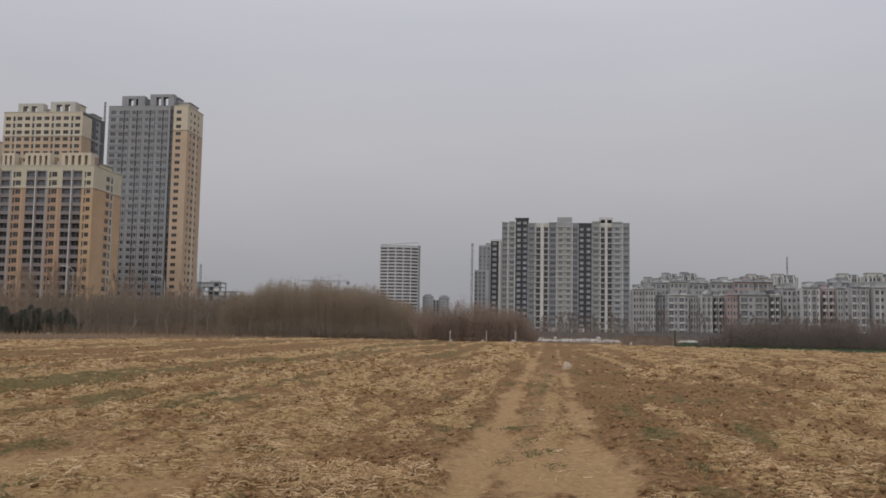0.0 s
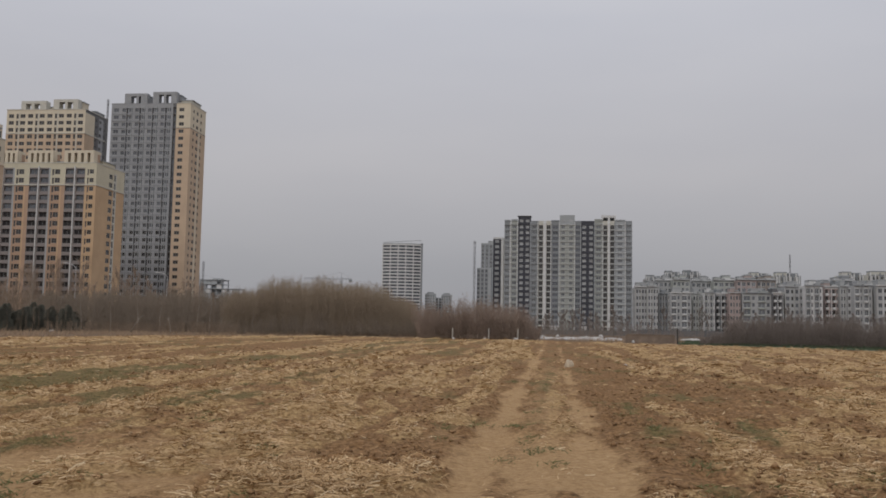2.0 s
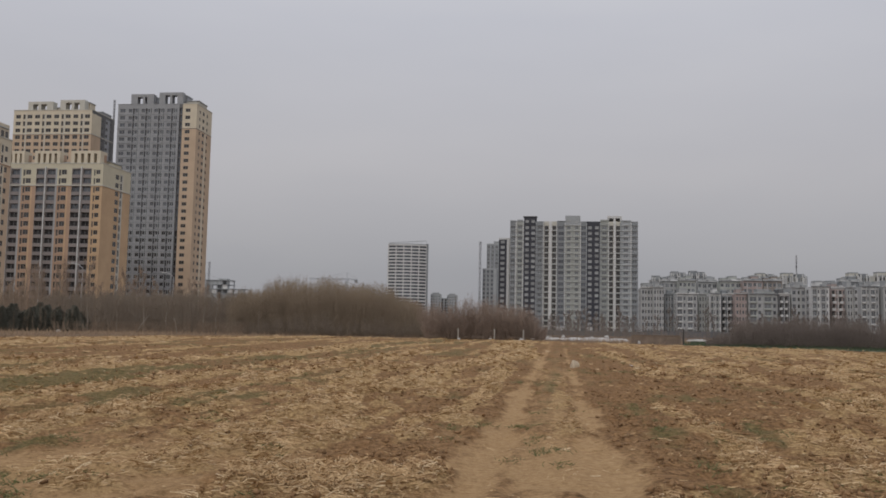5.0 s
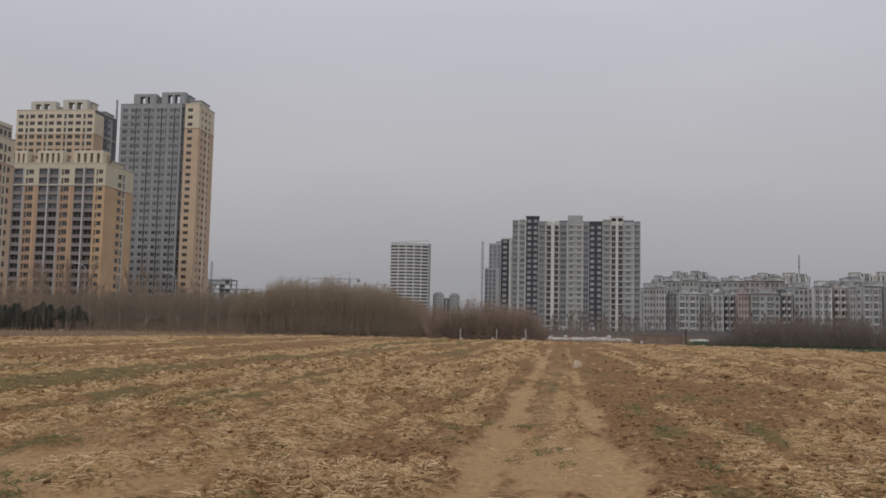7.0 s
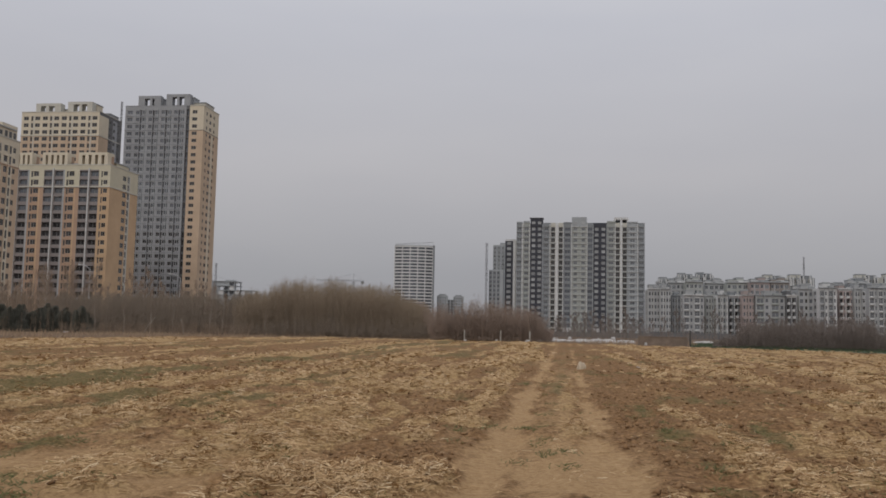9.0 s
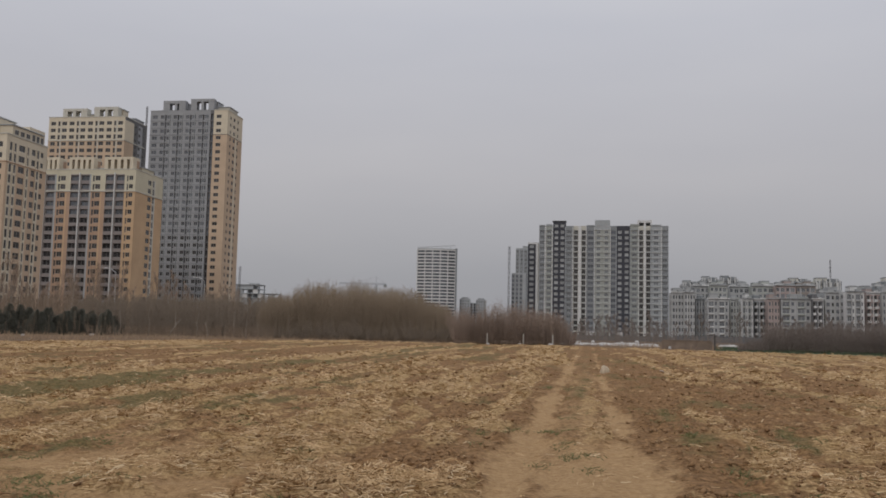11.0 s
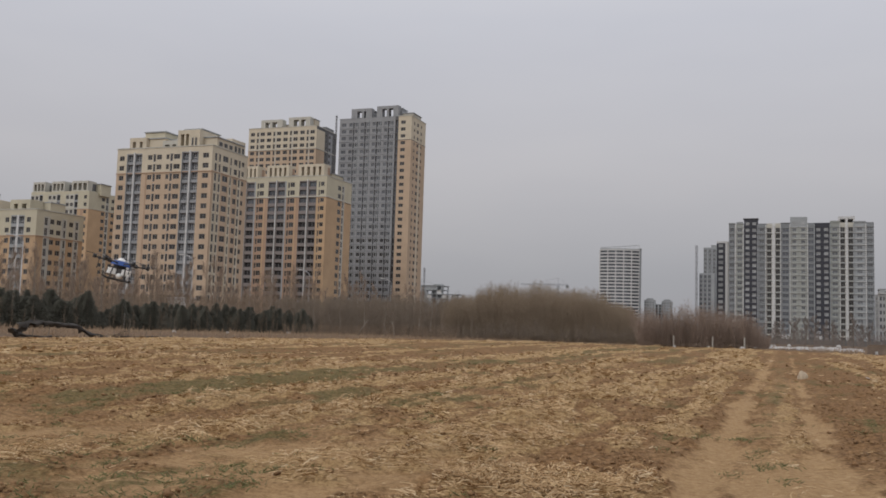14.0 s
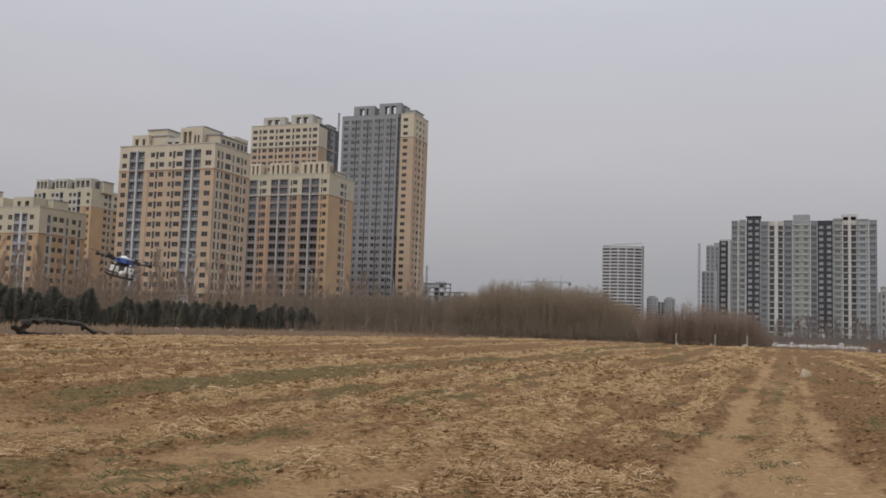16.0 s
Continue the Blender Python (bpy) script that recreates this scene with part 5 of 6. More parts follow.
thicket("shrub_thicket", "low brown leafless shrubs beside a green plot", 15.9, 27.2, 108, 124, 1250,
        ([15.9, 16.8, 18, 19.2, 21, 22.0, 24, 26, 27.2], [0.9, 2.0, 3.0, 3.6, 3.5, 3.8, 3.8, 3.2, 1.8]), 80, 1.5, 0.34, M["twig_dark"], ragged=0.45, lumps=0.3, thick=0.016, twig_r=0.009, lean=0.22)
thicket("sapling_thicket", "thin leafless saplings before the grey slab of flats", 5.0, 17.0, 150, 235, 620,
        ([5, 9, 11.5, 13, 17], [3.4, 3.8, 3.4, 2.4, 2.2]), 34, 0.6, 0.34, M["twig_dark"], ragged=0.75, lumps=0.5)
thicket("bare_thicket", "leafless trees far off between the estates", -16.5, 1.5, 300, 380, 700,
        ([-16.5, -8, 1.5], [9.0, 8.0, 7.0]), 26, 0.45, 0.30, M["twig"], thick=0.06, twig_r=0.03)


def dry_weeds():
    """Brown weeds in the strip between the stubble and the trees."""
    n = 26000
    az = -43 + 58 * rng.random(n)
    d = 55 + 85 * rng.random(n)
    x, y = d * np.sin(np.radians(az)), d * np.cos(np.radians(az))
    keep = (y > field_end(x) + rng.normal(0, 1.0, n)) & (d < 142) & (lattice(x * 0.3, y * 0.3, 61) > -0.35)
    x, y = x[keep], y[keep]
    n = len(x)
    p = np.stack([x, y, np.full(n, -0.05)], -1)
    h = 0.15 + 0.7 * rng.random(n) ** 2.0
    q = p + np.stack([rng.normal(0, 0.25, n) * h, rng.normal(0, 0.25, n) * h, h], -1)
    tagged(new("dry_weeds", spikes_mesh("dry_weeds", p, q, 0.02 + 0.03 * rng.random(n), M["weed"])), "dry reddish-brown weeds along the edge of the field", "weeds", kind="stuff")


dry_weeds()


def bare_tree(height, name, bark, seed, twigs=560, spread=0.42, fine=1.0, haze="twig"):
    """A leafless tree: tapered trunk, limbs, and a crown of fine twigs."""
    r = random.Random(seed)
    ob = new(name)
    g = Geo()
    bend = [Vector((r.uniform(-0.1, 0.1) * k, r.uniform(-0.1, 0.1) * k, height * f)) for k, f in enumerate((0, 0.2, 0.45, 0.7, 1.0))]
    bend[0].z = -0.15
    r0 = 0.011 * height + 0.02
    g.tube(bend, [r0, r0 * 0.85, r0 * 0.6, r0 * 0.35, 0.012], 7)
    P, Q, R_ = [], [], []
    for k in range(14):
        f = 0.22 + 0.72 * (k + r.random()) / 14
        i = min(3, int(f * 4))
        s = bend[0].lerp(bend[-1], f)
        s.x, s.y = np.interp(f, (0, 0.2, 0.45, 0.7, 1), [b.x for b in bend]), np.interp(f, (0, 0.2, 0.45, 0.7, 1), [b.y for b in bend])
        a = r.uniform(0, 6.283)
        ln = height * (0.36 - 0.26 * f) * r.uniform(0.8, 1.2)
        v = Vector((math.cos(a) * spread, math.sin(a) * spread, 0.85)).normalized()
        e = s + v * ln
        mid = s.lerp(e, 0.5) + Vector((math.cos(a), math.sin(a), -0.2)) * ln * 0.08
        g.tube([s, mid, e], [r0 * (0.28 - 0.2 * f), r0 * (0.17 - 0.12 * f), 0.006], 5, cap=False)
        for j in range(twigs // 14):
            t = r.random() ** 0.7
            b = s.lerp(mid, t * 2) if t < 0.5 else mid.lerp(e, t * 2 - 1)
            w2 = Vector((r.gauss(0, 0.5) + v.x, r.gauss(0, 0.5) + v.y, r.uniform(0.2, 1.2))).normalized() * height * r.uniform(0.04, 0.11)
            P.append(b)
            Q.append(b + w2)
            R_.append(r.uniform(0.006, 0.013) * fine)
    part("trunk", g.mesh("trunk", [bark], True), ob)
    part("crown", spikes_mesh("crown", np.array([tuple(p) for p in P]), np.array([tuple(p) for p in Q]), np.array(R_), M[haze]), ob)
    return ob


def conifer(height, seed, fat=0.38):
    """A dark conifer: short trunk, drooping sprays with an uneven outline."""
    r = random.Random(seed)
    ob = new("conifer_tree")
    g = Geo()
    g.tube([(0, 0, -0.1), (0.02, 0.01, height * 0.5), (0, 0, height * 0.96)], [0.09, 0.06, 0.015], 7)
    part("trunk", g.mesh("trunk", [M["bark"]], True), ob)
    P, Q, R_ = [], [], []
    lop = [r.uniform(0.6, 1.35) for _ in range(7)]
    for k in range(1900):
        f = r.random() ** 1.15
        a = r.uniform(0, 6.283)
        wide = height * fat * (1 - f) ** 0.9 * lop[int(a / 6.284 * 7)] + 0.08
        s = Vector((math.cos(a), math.sin(a), 0)) * wide * r.uniform(0.25, 1.0)
        s.z = height * (0.05 + 0.92 * f) + r.uniform(-0.1, 0.1)
        v = Vector((math.cos(a), math.sin(a), r.uniform(-0.1, 0.9))) + Vector((r.gauss(0, 0.4), r.gauss(0, 0.4), 0))
        P.append(s)
        Q.append(s + v.normalized() * r.uniform(0.2, 0.62) * (0.5 + wide * 0.45))
        R_.append(r.uniform(0.026, 0.05))
    part("crown", spikes_mesh("crown", np.array([tuple(p) for p in P]), np.array([tuple(p) for p in Q]), np.array(R_), M["conifer"]), ob)
    return ob


def plant(kinds, places, label, category, group, rnd):
    first = True
    used = set()
    for x, y, s in places:
        k = kinds[rnd.randrange(len(kinds))]
        m = Matrix.Translation((x, y, -0.03)) @ pose(0, 0, 0, 0, 0, rnd.uniform(0, 360)) @ Matrix.Scale(s, 4)
        if k.name not in used:
            used.add(k.name)
            k.matrix_basis = m
            tagged(k, label, category, group)
        else:
            copy_thing_at(k, m, label, category, group)
    for k in kinds:
        if k.name not in used:
            tagged(k, label, category, group)
            x, y, s = places[0]
            k.matrix_basis = Matrix.Translation((x + 1.5, y + 1.0, -0.03)) @ Matrix.Scale(s, 4)


def copy_thing_at(k, m, label, category, group):
    keep = k.matrix_basis.copy()
    k.matrix_basis = Matrix.Identity(4)
    c = copy_thing(k, m)
    k.matrix_basis = keep
    return tagged(c, label, category, group)


def plant_all():
    rnd = random.Random(3)
    cons = [conifer(3.9, 11, 0.44), conifer(4.1, 12, 0.40), conifer(3.2, 13, 0.62), conifer(2.8, 14, 0.75), conifer(3.7, 15, 0.52)]
    spots = []
    for j in range(290):
        f = j / 289
        az = -42.5 + 20.0 * f + rnd.uniform(-0.2, 0.2)
        d = 118 + 15 * f + rnd.uniform(-3.5, 8.0)
        spots.append((*polar(az, d), rnd.uniform(0.68, 1.12) * (1.12 if az < -35.2 else 0.66 if az < -34.2 else 0.95 if az < -26 else 0.88)))
    plant(cons, spots, "dark green conifer in a row along the field edge", "conifer tree", "conifers along the field", rnd)
    pops = [bare_tree(9.0, "poplar_tree", M["bark_pale"], 21, 1500, 0.30, 0.75, "twig_haze"), bare_tree(10.0, "poplar_tree", M["bark_pale"], 22, 1500, 0.35, 0.75, "twig_haze"), bare_tree(8.0, "poplar_tree", M["bark_pale"], 23, 1500, 0.40, 0.75, "twig_haze")]
    spots = []
    for j in range(190):
        az = -43 + 29 * j / 189 + rnd.uniform(-0.35, 0.35)
        spots.append((*polar(az, rnd.uniform(150, 200)), rnd.choice((0.62, 0.72, 0.8, 0.88, 1.15)) * rnd.uniform(0.92, 1.08) * (1.14 if az < -30 else 1.04 if az < -19 else 0.8)))
    plant(pops, spots, "slender leafless poplar standing before tan apartment blocks", "tree", "roadside poplars", rnd)
    near = [bare_tree(5.0, "sapling_tree", M["bark_pale"], 31, 300, 0.45), bare_tree(5.6, "sapling_tree", M["bark_pale"], 32, 300, 0.4)]
    spots = [(*polar(az, d), s) for az, d, s in ((-15.4, 133, 1.0), (-14.6, 134, 1.05), (-18.9, 132, 0.9), (-17.6, 133, 0.95), (-20.4, 133, 0.8), (-13.9, 132, 0.8), (-22.0, 134, 0.9), (-12.0, 133, 0.7))]
    plant(near, spots, "pale-barked leafless sapling at the edge of the field", "tree", "saplings at the field edge", rnd)
    slim = [bare_tree(7.0, "street_tree", M["bark"], 41, 1100, 0.5, 1.35, "twig_dark"), bare_tree(6.2, "street_tree", M["bark"], 42, 1100, 0.6, 1.35, "twig_dark")]
    spots = [(*polar(5.6 + 0.68 * j + rnd.uniform(-0.3, 0.3), rnd.uniform(215, 300)), rnd.uniform(0.7, 1.2)) for j in range(31)]
    spots += [(*polar(5.8 + 0.47 * j + rnd.uniform(-0.2, 0.2), rnd.uniform(185, 240)), rnd.uniform(0.6, 1.0)) for j in range(13)]
    plant(slim, spots, "small leafless street tree before pale apartment blocks", "tree", "street trees", rnd)


plant_all()


# ---- things at the field's edge and beyond ----
def lumpy(name, length, wide, high, seed, material, rings=18, sides=9):
    """A crumpled elongated heap resting on the ground, along x."""
    r = random.Random(seed)
    g = Geo()
    for j in range(rings + 1):
        t = j / rings
        env = (1 - abs(2 * t - 1) ** 3) ** 0.6 + 0.03
        for s in range(sides):
            a = math.pi * s / (sides - 1)
            k = env * (0.75 + 0.5 * r.random())
            g.v.append((length * (t - 0.5) + r.uniform(-0.3, 0.3) * length / rings, -math.cos(a) * wide / 2 * k, math.sin(a) * high * k - 0.04))
    for j in range(rings):
        for s in range(sides - 1):
            n = j * sides + s
            g.f.append((n, n + sides, n + sides + 1, n + 1))
            g.i.append(0)
    return mesh_of(name, g.v, g.f, [material], g.i, True)


def put(name, me, x, y, z=0.0, rz=0.0, label="", category="", group="", kind=""):
    ob = new(name, me)
    ob.matrix_basis = pose(x, y, z, 0, 0, rz)
    return tagged(ob, label, category, group, kind)


for k, (az, d, ln, hi) in enumerate(((6.3, 136, 5.6, 0.34), (7.9, 134, 3.6, 0.42), (9.2, 133, 4.6, 0.5), (10.6, 134, 3.4, 0.42))):
    put("plastic_sheet", lumpy("plastic_sheet", ln, 1.4, hi, 70 + k, M["plastic"]), *polar(az, d), 0, -8 + 3 * k, "long crumpled bundle of white plastic film on the ground", "plastic sheet", "bundles of plastic film")
for k, (az, d, ln, hi) in enumerate(((0.6, 121, 0.5, 0.2), (2.6, 121, 0.55, 0.22), (4.6, 121, 1.0, 0.32), (11.9, 112, 0.6, 0.4), (9.0, 150, 1.0, 0.5), (9.9, 151, 1.3, 0.7), (7.2, 150, 0.9, 0.6), (6.3, 152, 1.2, 0.5), (-30.5, 108, 0.6, 0.3), (-27.3, 112, 0.5, 0.28), (-23.6, 128, 0.7, 0.3))):
    put("white_sack", lumpy("white_sack", ln, ln * 0.6, hi, 80 + k, M["plastic"], 8, 7), *polar(az, d), 0, 20 * k, "small white plastic sack dumped at the field edge", "sack", "white sacks")
put("plastic_sheet", lumpy("plastic_sheet", 3.8, 1.2, 0.4, 76, M["plastic"]), *polar(15.36, 152), 0, 4, "pale plastic sheet lying flat beyond the green plot", "plastic sheet")
put("plastic_bag", lumpy("plastic_bag", 0.42, 0.34, 0.28, 90, mat("dusty_pale_plastic", (0.43, 0.345, 0.25), 0.6, 5, 0.2, 30, 0.2), 9, 8), 5.42, 38.8, 0, 15, "pale dusty plastic bag lying beside the wheel track", "plastic bag")
put("plastic_scrap", lumpy("plastic_scrap", 0.4, 0.25, 0.07, 91, M["plastic"], 9, 7), 8.3, 41.5, -0.01, 30, "flat scrap of white plastic film on the stubble", "plastic scrap")
put("plastic_scrap", lumpy("plastic_scrap", 0.16, 0.07, 0.03, 92, M["plastic"], 6, 5), 1.62, 15.0, 0, 10, "thin strip of white plastic between the ruts", "plastic scrap")


def fence_post(high):
    g = Geo()
    g.box(-0.07, 0.07, -0.07, 0.07, -0.3, high - 0.05)
    g.box(-0.055, 0.055, -0.055, 0.055, high - 0.05, high)
    return g.mesh("fence_post", [M["concrete"]])


tall, short = fence_post(2.1), fence_post(1.45)
for az, d in ((-39.0, 120), (-33.4, 122), (-28.9, 126), (-23.3, 136)):
    put("fence_post", tall, *polar(az, d), 0, az, "pale concrete post standing in dry weeds", "fence post", "concrete fence posts")
for az in (0.55, 2.85, 4.7):
    put("fence_post", short, *polar(az, 121), 0, 7 * az, "short pale concrete post before bare shrubs", "fence post", "concrete fence posts")


def brick_wall(az0, az1, d, high):
    """A low wall of brown brick with a coping."""
    x0, y0 = polar(az0, d)
    x1, y1 = polar(az1, d)
    ln = math.hypot(x1 - x0, y1 - y0)
    ob = tagged(new("brick_wall"), "low brown brick wall at the end of the field", "wall")
    ob.matrix_basis = pose(x0, y0, 0, 0, 0, math.degrees(math.atan2(y1 - y0, x1 - x0)))
    g = Geo()
    g.box(0, ln, 0, 0.24, -0.1, high)
    part("wall_body", g.mesh("wall_body", [M["brick"]]), ob)
    g = Geo()
    g.box(-0.04, ln + 0.04, -0.05, 0.29, high, high + 0.1)
    part("coping", g.mesh("coping", [M["brick"]]), ob)
    for j in range(3):
        g = Geo()
        x = ln * j / 2
        g.box(x - 0.19, x + 0.19, -0.07, -0.003, -0.1, high - 0.002)
        part("pier", g.mesh("pier", [M["brick"]]), ob)


brick_wall(11.5, 14.3, 112, 1.02)


def leaning_snag(az, d, reach, high, lean_x):
    """A pale dead stem leaning over, with a few stubs of branches."""
    ob = tagged(new("dead_tree"), "pale dead stem leaning at the edge of the field", "dead tree", "dead stems")
    ob.matrix_basis = pose(*polar(az, d), 0)
    g = Geo()
    g.tube([(0, 0, -0.2), (lean_x * 0.45, 0.1, high * 0.5), (lean_x, 0.0, high)], [0.09, 0.07, 0.03], 7)
    part("trunk", g.mesh("trunk", [M["bark_pale"]], True), ob)
    for f, dx, dz in ((0.5, 0.5, 0.5), (0.75, -0.35, 0.5), (0.9, 0.4, 0.25)):
        g = Geo()
        g.tube([(lean_x * f, 0.05, high * f), (lean_x * f + dx * reach, 0.1, high * f + dz * reach)], [0.035, 0.012], 5)
        part("limb", g.mesh("limb", [M["bark_pale"]], True), ob)


leaning_snag(-19.3, 130, 0.9, 2.4, 1.7)
leaning_snag(-16.9, 131, 0.9, 2.2, -0.5)
put("gate_post", fence_post(1.9), *polar(14.55, 111.8), 0, 0, "dark post at the end of the brick wall", "post").data.materials[0] = M["net"]


def green_plot():
    """A plot of young green wheat beyond the stubble: a low sward of blades on a thin bed."""
    x0, y0 = polar(14.6, 112)
    g = Geo()
    g.v += [(*polar(14.55, 109), 0.045), (*polar(34, 88), 0.045), (*polar(34, 128), 0.05), (*polar(14.55, 150), 0.05)]
    g.f.append((0, 1, 2, 3))
    g.i.append(0)
    tagged(new("green_plot", g.mesh("green_plot", [M["wheat"]])), "strip of young green wheat beyond the stubble", "crop", kind="structure")
    n = 9000
    az, f = 14.6 + 16 * rng.random(n), rng.random(n)
    d = np.interp(az, [14.6, 34], [109, 88]) + f * 38
    x, y = d * np.sin(np.radians(az)), d * np.cos(np.radians(az))
    p = np.stack([x, y, np.full(n, 0.0)], -1)
    q = p + np.stack([rng.normal(0, 0.06, n), rng.normal(0, 0.06, n), 0.14 + 0.14 * rng.random(n)], -1)
    tagged(new("wheat_sward", spikes_mesh("wheat_sward", p, q, 0.03 + 0.03 * rng.random(n), M["wheat"])), "short green wheat blades", "crop", kind="stuff")


green_plot()


def hoarding(az0, az1, d, high, key, label, panels):
    x0, y0 = polar(az0, d)
    x1, y1 = polar(az1, d)
    ln = math.hypot(x1 - x0, y1 - y0)
    ob = tagged(new("site_fence"), label, "fence")
    ob.matrix_basis = pose(x0, y0, 0, 0, 0, math.degrees(math.atan2(y1 - y0, x1 - x0)))
    step = ln / panels
    g = Geo()
    g.box(0.03, step - 0.03, 0, 0.06, -0.1, high)
    g.box(0.03, step - 0.03, -0.04, -0.002, high - 0.16, high - 0.06)
    me = g.mesh("panel", [M[key]])
    h = Geo()
    h.box(-0.06, 0.06, -0.06, 0.12, -0.1, high + 0.08)
    mp = h.mesh("post", [M[key]])
    for j in range(panels):
        part("panel", me, ob, pose(step * j, 0, 0))
    for j in range(panels + 1):
        part("post", mp, ob, pose(step * j, 0, 0))


hoarding(5.4, 12.1, 255, 1.3, "roof", "dull grey-brown panel fence at the foot of the slab", 10)
hoarding(12.2, 27.0, 262, 1.7, "grey_dark", "dark grey panel fence before the low flats", 22)


def street_lamp(high, arm, rz, x, y):
    ob = tagged(new("street_lamp"), "tall pale steel street lamp rising above bare trees", "street lamp", "street lamps")
    ob.matrix_basis = pose(x, y, 0, 0, 0, rz)
    g = Geo()
    g.tube([(0, 0, -0.1), (0, 0, 1.2), (0, 0, high - 0.8)], [0.11, 0.08, 0.045], 8)
    part("pole", g.mesh("pole", [M["lamp_metal"]], True), ob)
    for s in (-1,):
        g = Geo()
        g.tube([(0, 0, high - 0.9), (s * arm * 0.4, 0, high - 0.3), (s * arm, 0, high)], [0.09, 0.08, 0.07], 6)
        a = part("arm", g.mesh("arm", [M["lamp_metal"]], True), ob)
        g = Geo()
        x0, x1 = sorted((s * arm, s * (arm + 0.9)))
        g.box(x0, x1, -0.17, 0.17, high - 0.06, high + 0.1)
        g.box(x0 + 0.1, x1 - 0.1, -0.13, 0.13, high - 0.1, high - 0.06)
        part("lamp_head", g.mesh("lamp_head", [M["white"]]), a)
    return ob


for az, d, high, rz in ((-39.2, 150, 13.6, 20), (-29.6, 168, 13.2, 10), (-22.45, 185, 12.4, 5), (-17.25, 205, 12.3, 0)):
    street_lamp(high, 1.7, rz, *polar(az, d))


def truss(g, a, b, wide, bays, r):
    """A square lattice beam from a to b."""
    a, b = Vector(a), Vector(b)
    d = (b - a).normalized()
    u = d.orthogonal().normalized() * wide / 2
    v = d.cross(u)
    cs = [u + v, u - v, -u - v, -u + v]
    for c in cs:
        g.tube([a + c, b + c], [r, r], 4, cap=False)
    for j in range(bays):
        p, q = a.lerp(b, j / bays), a.lerp(b, (j + 1) / bays)
        for k in range(4):
            g.tube([p + cs[k], q + cs[(k + 1) % 4]], [r * 0.6, r * 0.6], 3, cap=False)


def lattice_mast(name, label, category, x, y, z0, z1, wide, bays, r, key, base=0.0):
    ob = tagged(new(name), label, category)
    ob.matrix_basis = pose(x, y, z0)
    g = Geo()
    truss(g, (0, 0, 0), (0, 0, z1 - z0), wide, bays, r)
    part("mast", g.mesh("mast", [M[key]]), ob)
    return ob


lattice_mast("hoist_mast", "thin pale lattice hoist mast beside a tower", "hoist mast", *polar(1.88, 596), 0, 59, 1.0, 18, 0.11, "grey_dark")
m = lattice_mast("radio_mast", "slim lattice radio mast on a roof", "radio mast", *polar(21.1, 566), 34.2, 47.8, 0.55, 8, 0.06, "grey_dark")
for z in (6.5, 8.8):
    g = Geo()
    g.box(-0.5, 0.35, -0.3, 0.3, z, z + 0.5)
    part("antenna", g.mesh("antenna", [M["grey_dark"]]), m)
lattice_mast("hoist_mast", "thin grey lattice hoist mast beside a tall tower", "hoist mast", *polar(-21.15, 384), 0, 91.4, 0.5, 60, 0.07, "grey_dark")
lattice_mast("hoist_mast", "thin lattice hoist mast against the side of the tall tower", "hoist mast", *polar(-15.15, 372), 0, 26, 0.6, 12, 0.05, "grey_dark")


def tower_crane(az, d, high, jib, rz, label):
    ob = tagged(new("tower_crane"), label, "crane")
    ob.matrix_basis = pose(*polar(az, d), 0, 0, 0, rz)
    g = Geo()
    truss(g, (0, 0, 0), (0, 0, high), 1.6, 16, 0.13)
    part("mast", g.mesh("mast", [M["mgrey"]]), ob)
    g = Geo()
    truss(g, (-jib * 0.28, 0, high + 0.6), (jib, 0, high + 0.6), 0.9, 20, 0.06)
    g.tube([(0, 0, high + 1), (0, 0, high + 6)], [0.2, 0.1], 4)
    g.tube([(0, 0, high + 6), (jib * 0.7, 0, high + 1)], [0.06, 0.06], 3)
    g.tube([(0, 0, high + 6), (-jib * 0.26, 0, high + 1)], [0.06, 0.06], 3)
    part("jib", g.mesh("jib", [M["mgrey"]]), ob)
    g = Geo()
    g.box(-jib * 0.28, -jib * 0.2, -0.8, 0.8, high - 1.8, high + 0.2)
    part("counterweight", g.mesh("counterweight", [M["mgrey"]]), ob)


tower_crane(-6.6, 720, 37.5, 30, 180, "distant tower crane whose jib shows over bare treetops")
tower_crane(-15.35, 640, 29.5, 20, 0, "distant tower crane over an unfinished block")


def unfinished_block():
    """A concrete frame under construction, far off."""
    ob = tagged(new("unfinished_building"), "distant pale concrete frame of an unfinished building", "building site")
    ob.matrix_basis = pose(*polar(-15.3, 660), 0, 0, 0, -6)
    rnd = random.Random(17)
    for s in range(1, 11):
        east = 17 if s > 8 else 29
        g = Geo()
        g.box(-1, east, -0.5, 14, s * 3.2 - 0.35, s * 3.2)
        part("floor_slab", g.mesh("floor_slab", [M["lgrey"]]), ob)
        for j in range(4 if s > 8 else 7):
            if s > 5 and rnd.random() < 0.6:
                g = Geo()
                g.box(j * 4.0 + 0.4, j * 4.0 + 3.6, 0.1, 0.4, s * 3.2 - 3.2, s * 3.2 - 0.36)
                part("infill_wall", g.mesh("infill_wall", [M["white" if rnd.random() < 0.6 else "lgrey"]]), ob)
    for j in range(8):
        for y in (0, 13):
            g = Geo()
            g.box(j * 4.0 - 0.3, j * 4.0 + 0.3, y, y + 0.5, 0, 32.0 if j < 5 else 25.6)
            part("column", g.mesh("column", [M["lgrey"]]), ob)
    g = Geo()
    g.box(8, 14, 3, 9, 0, 33.0)
    part("core", g.mesh("core", [M["lgrey"]]), ob)


unfinished_block()


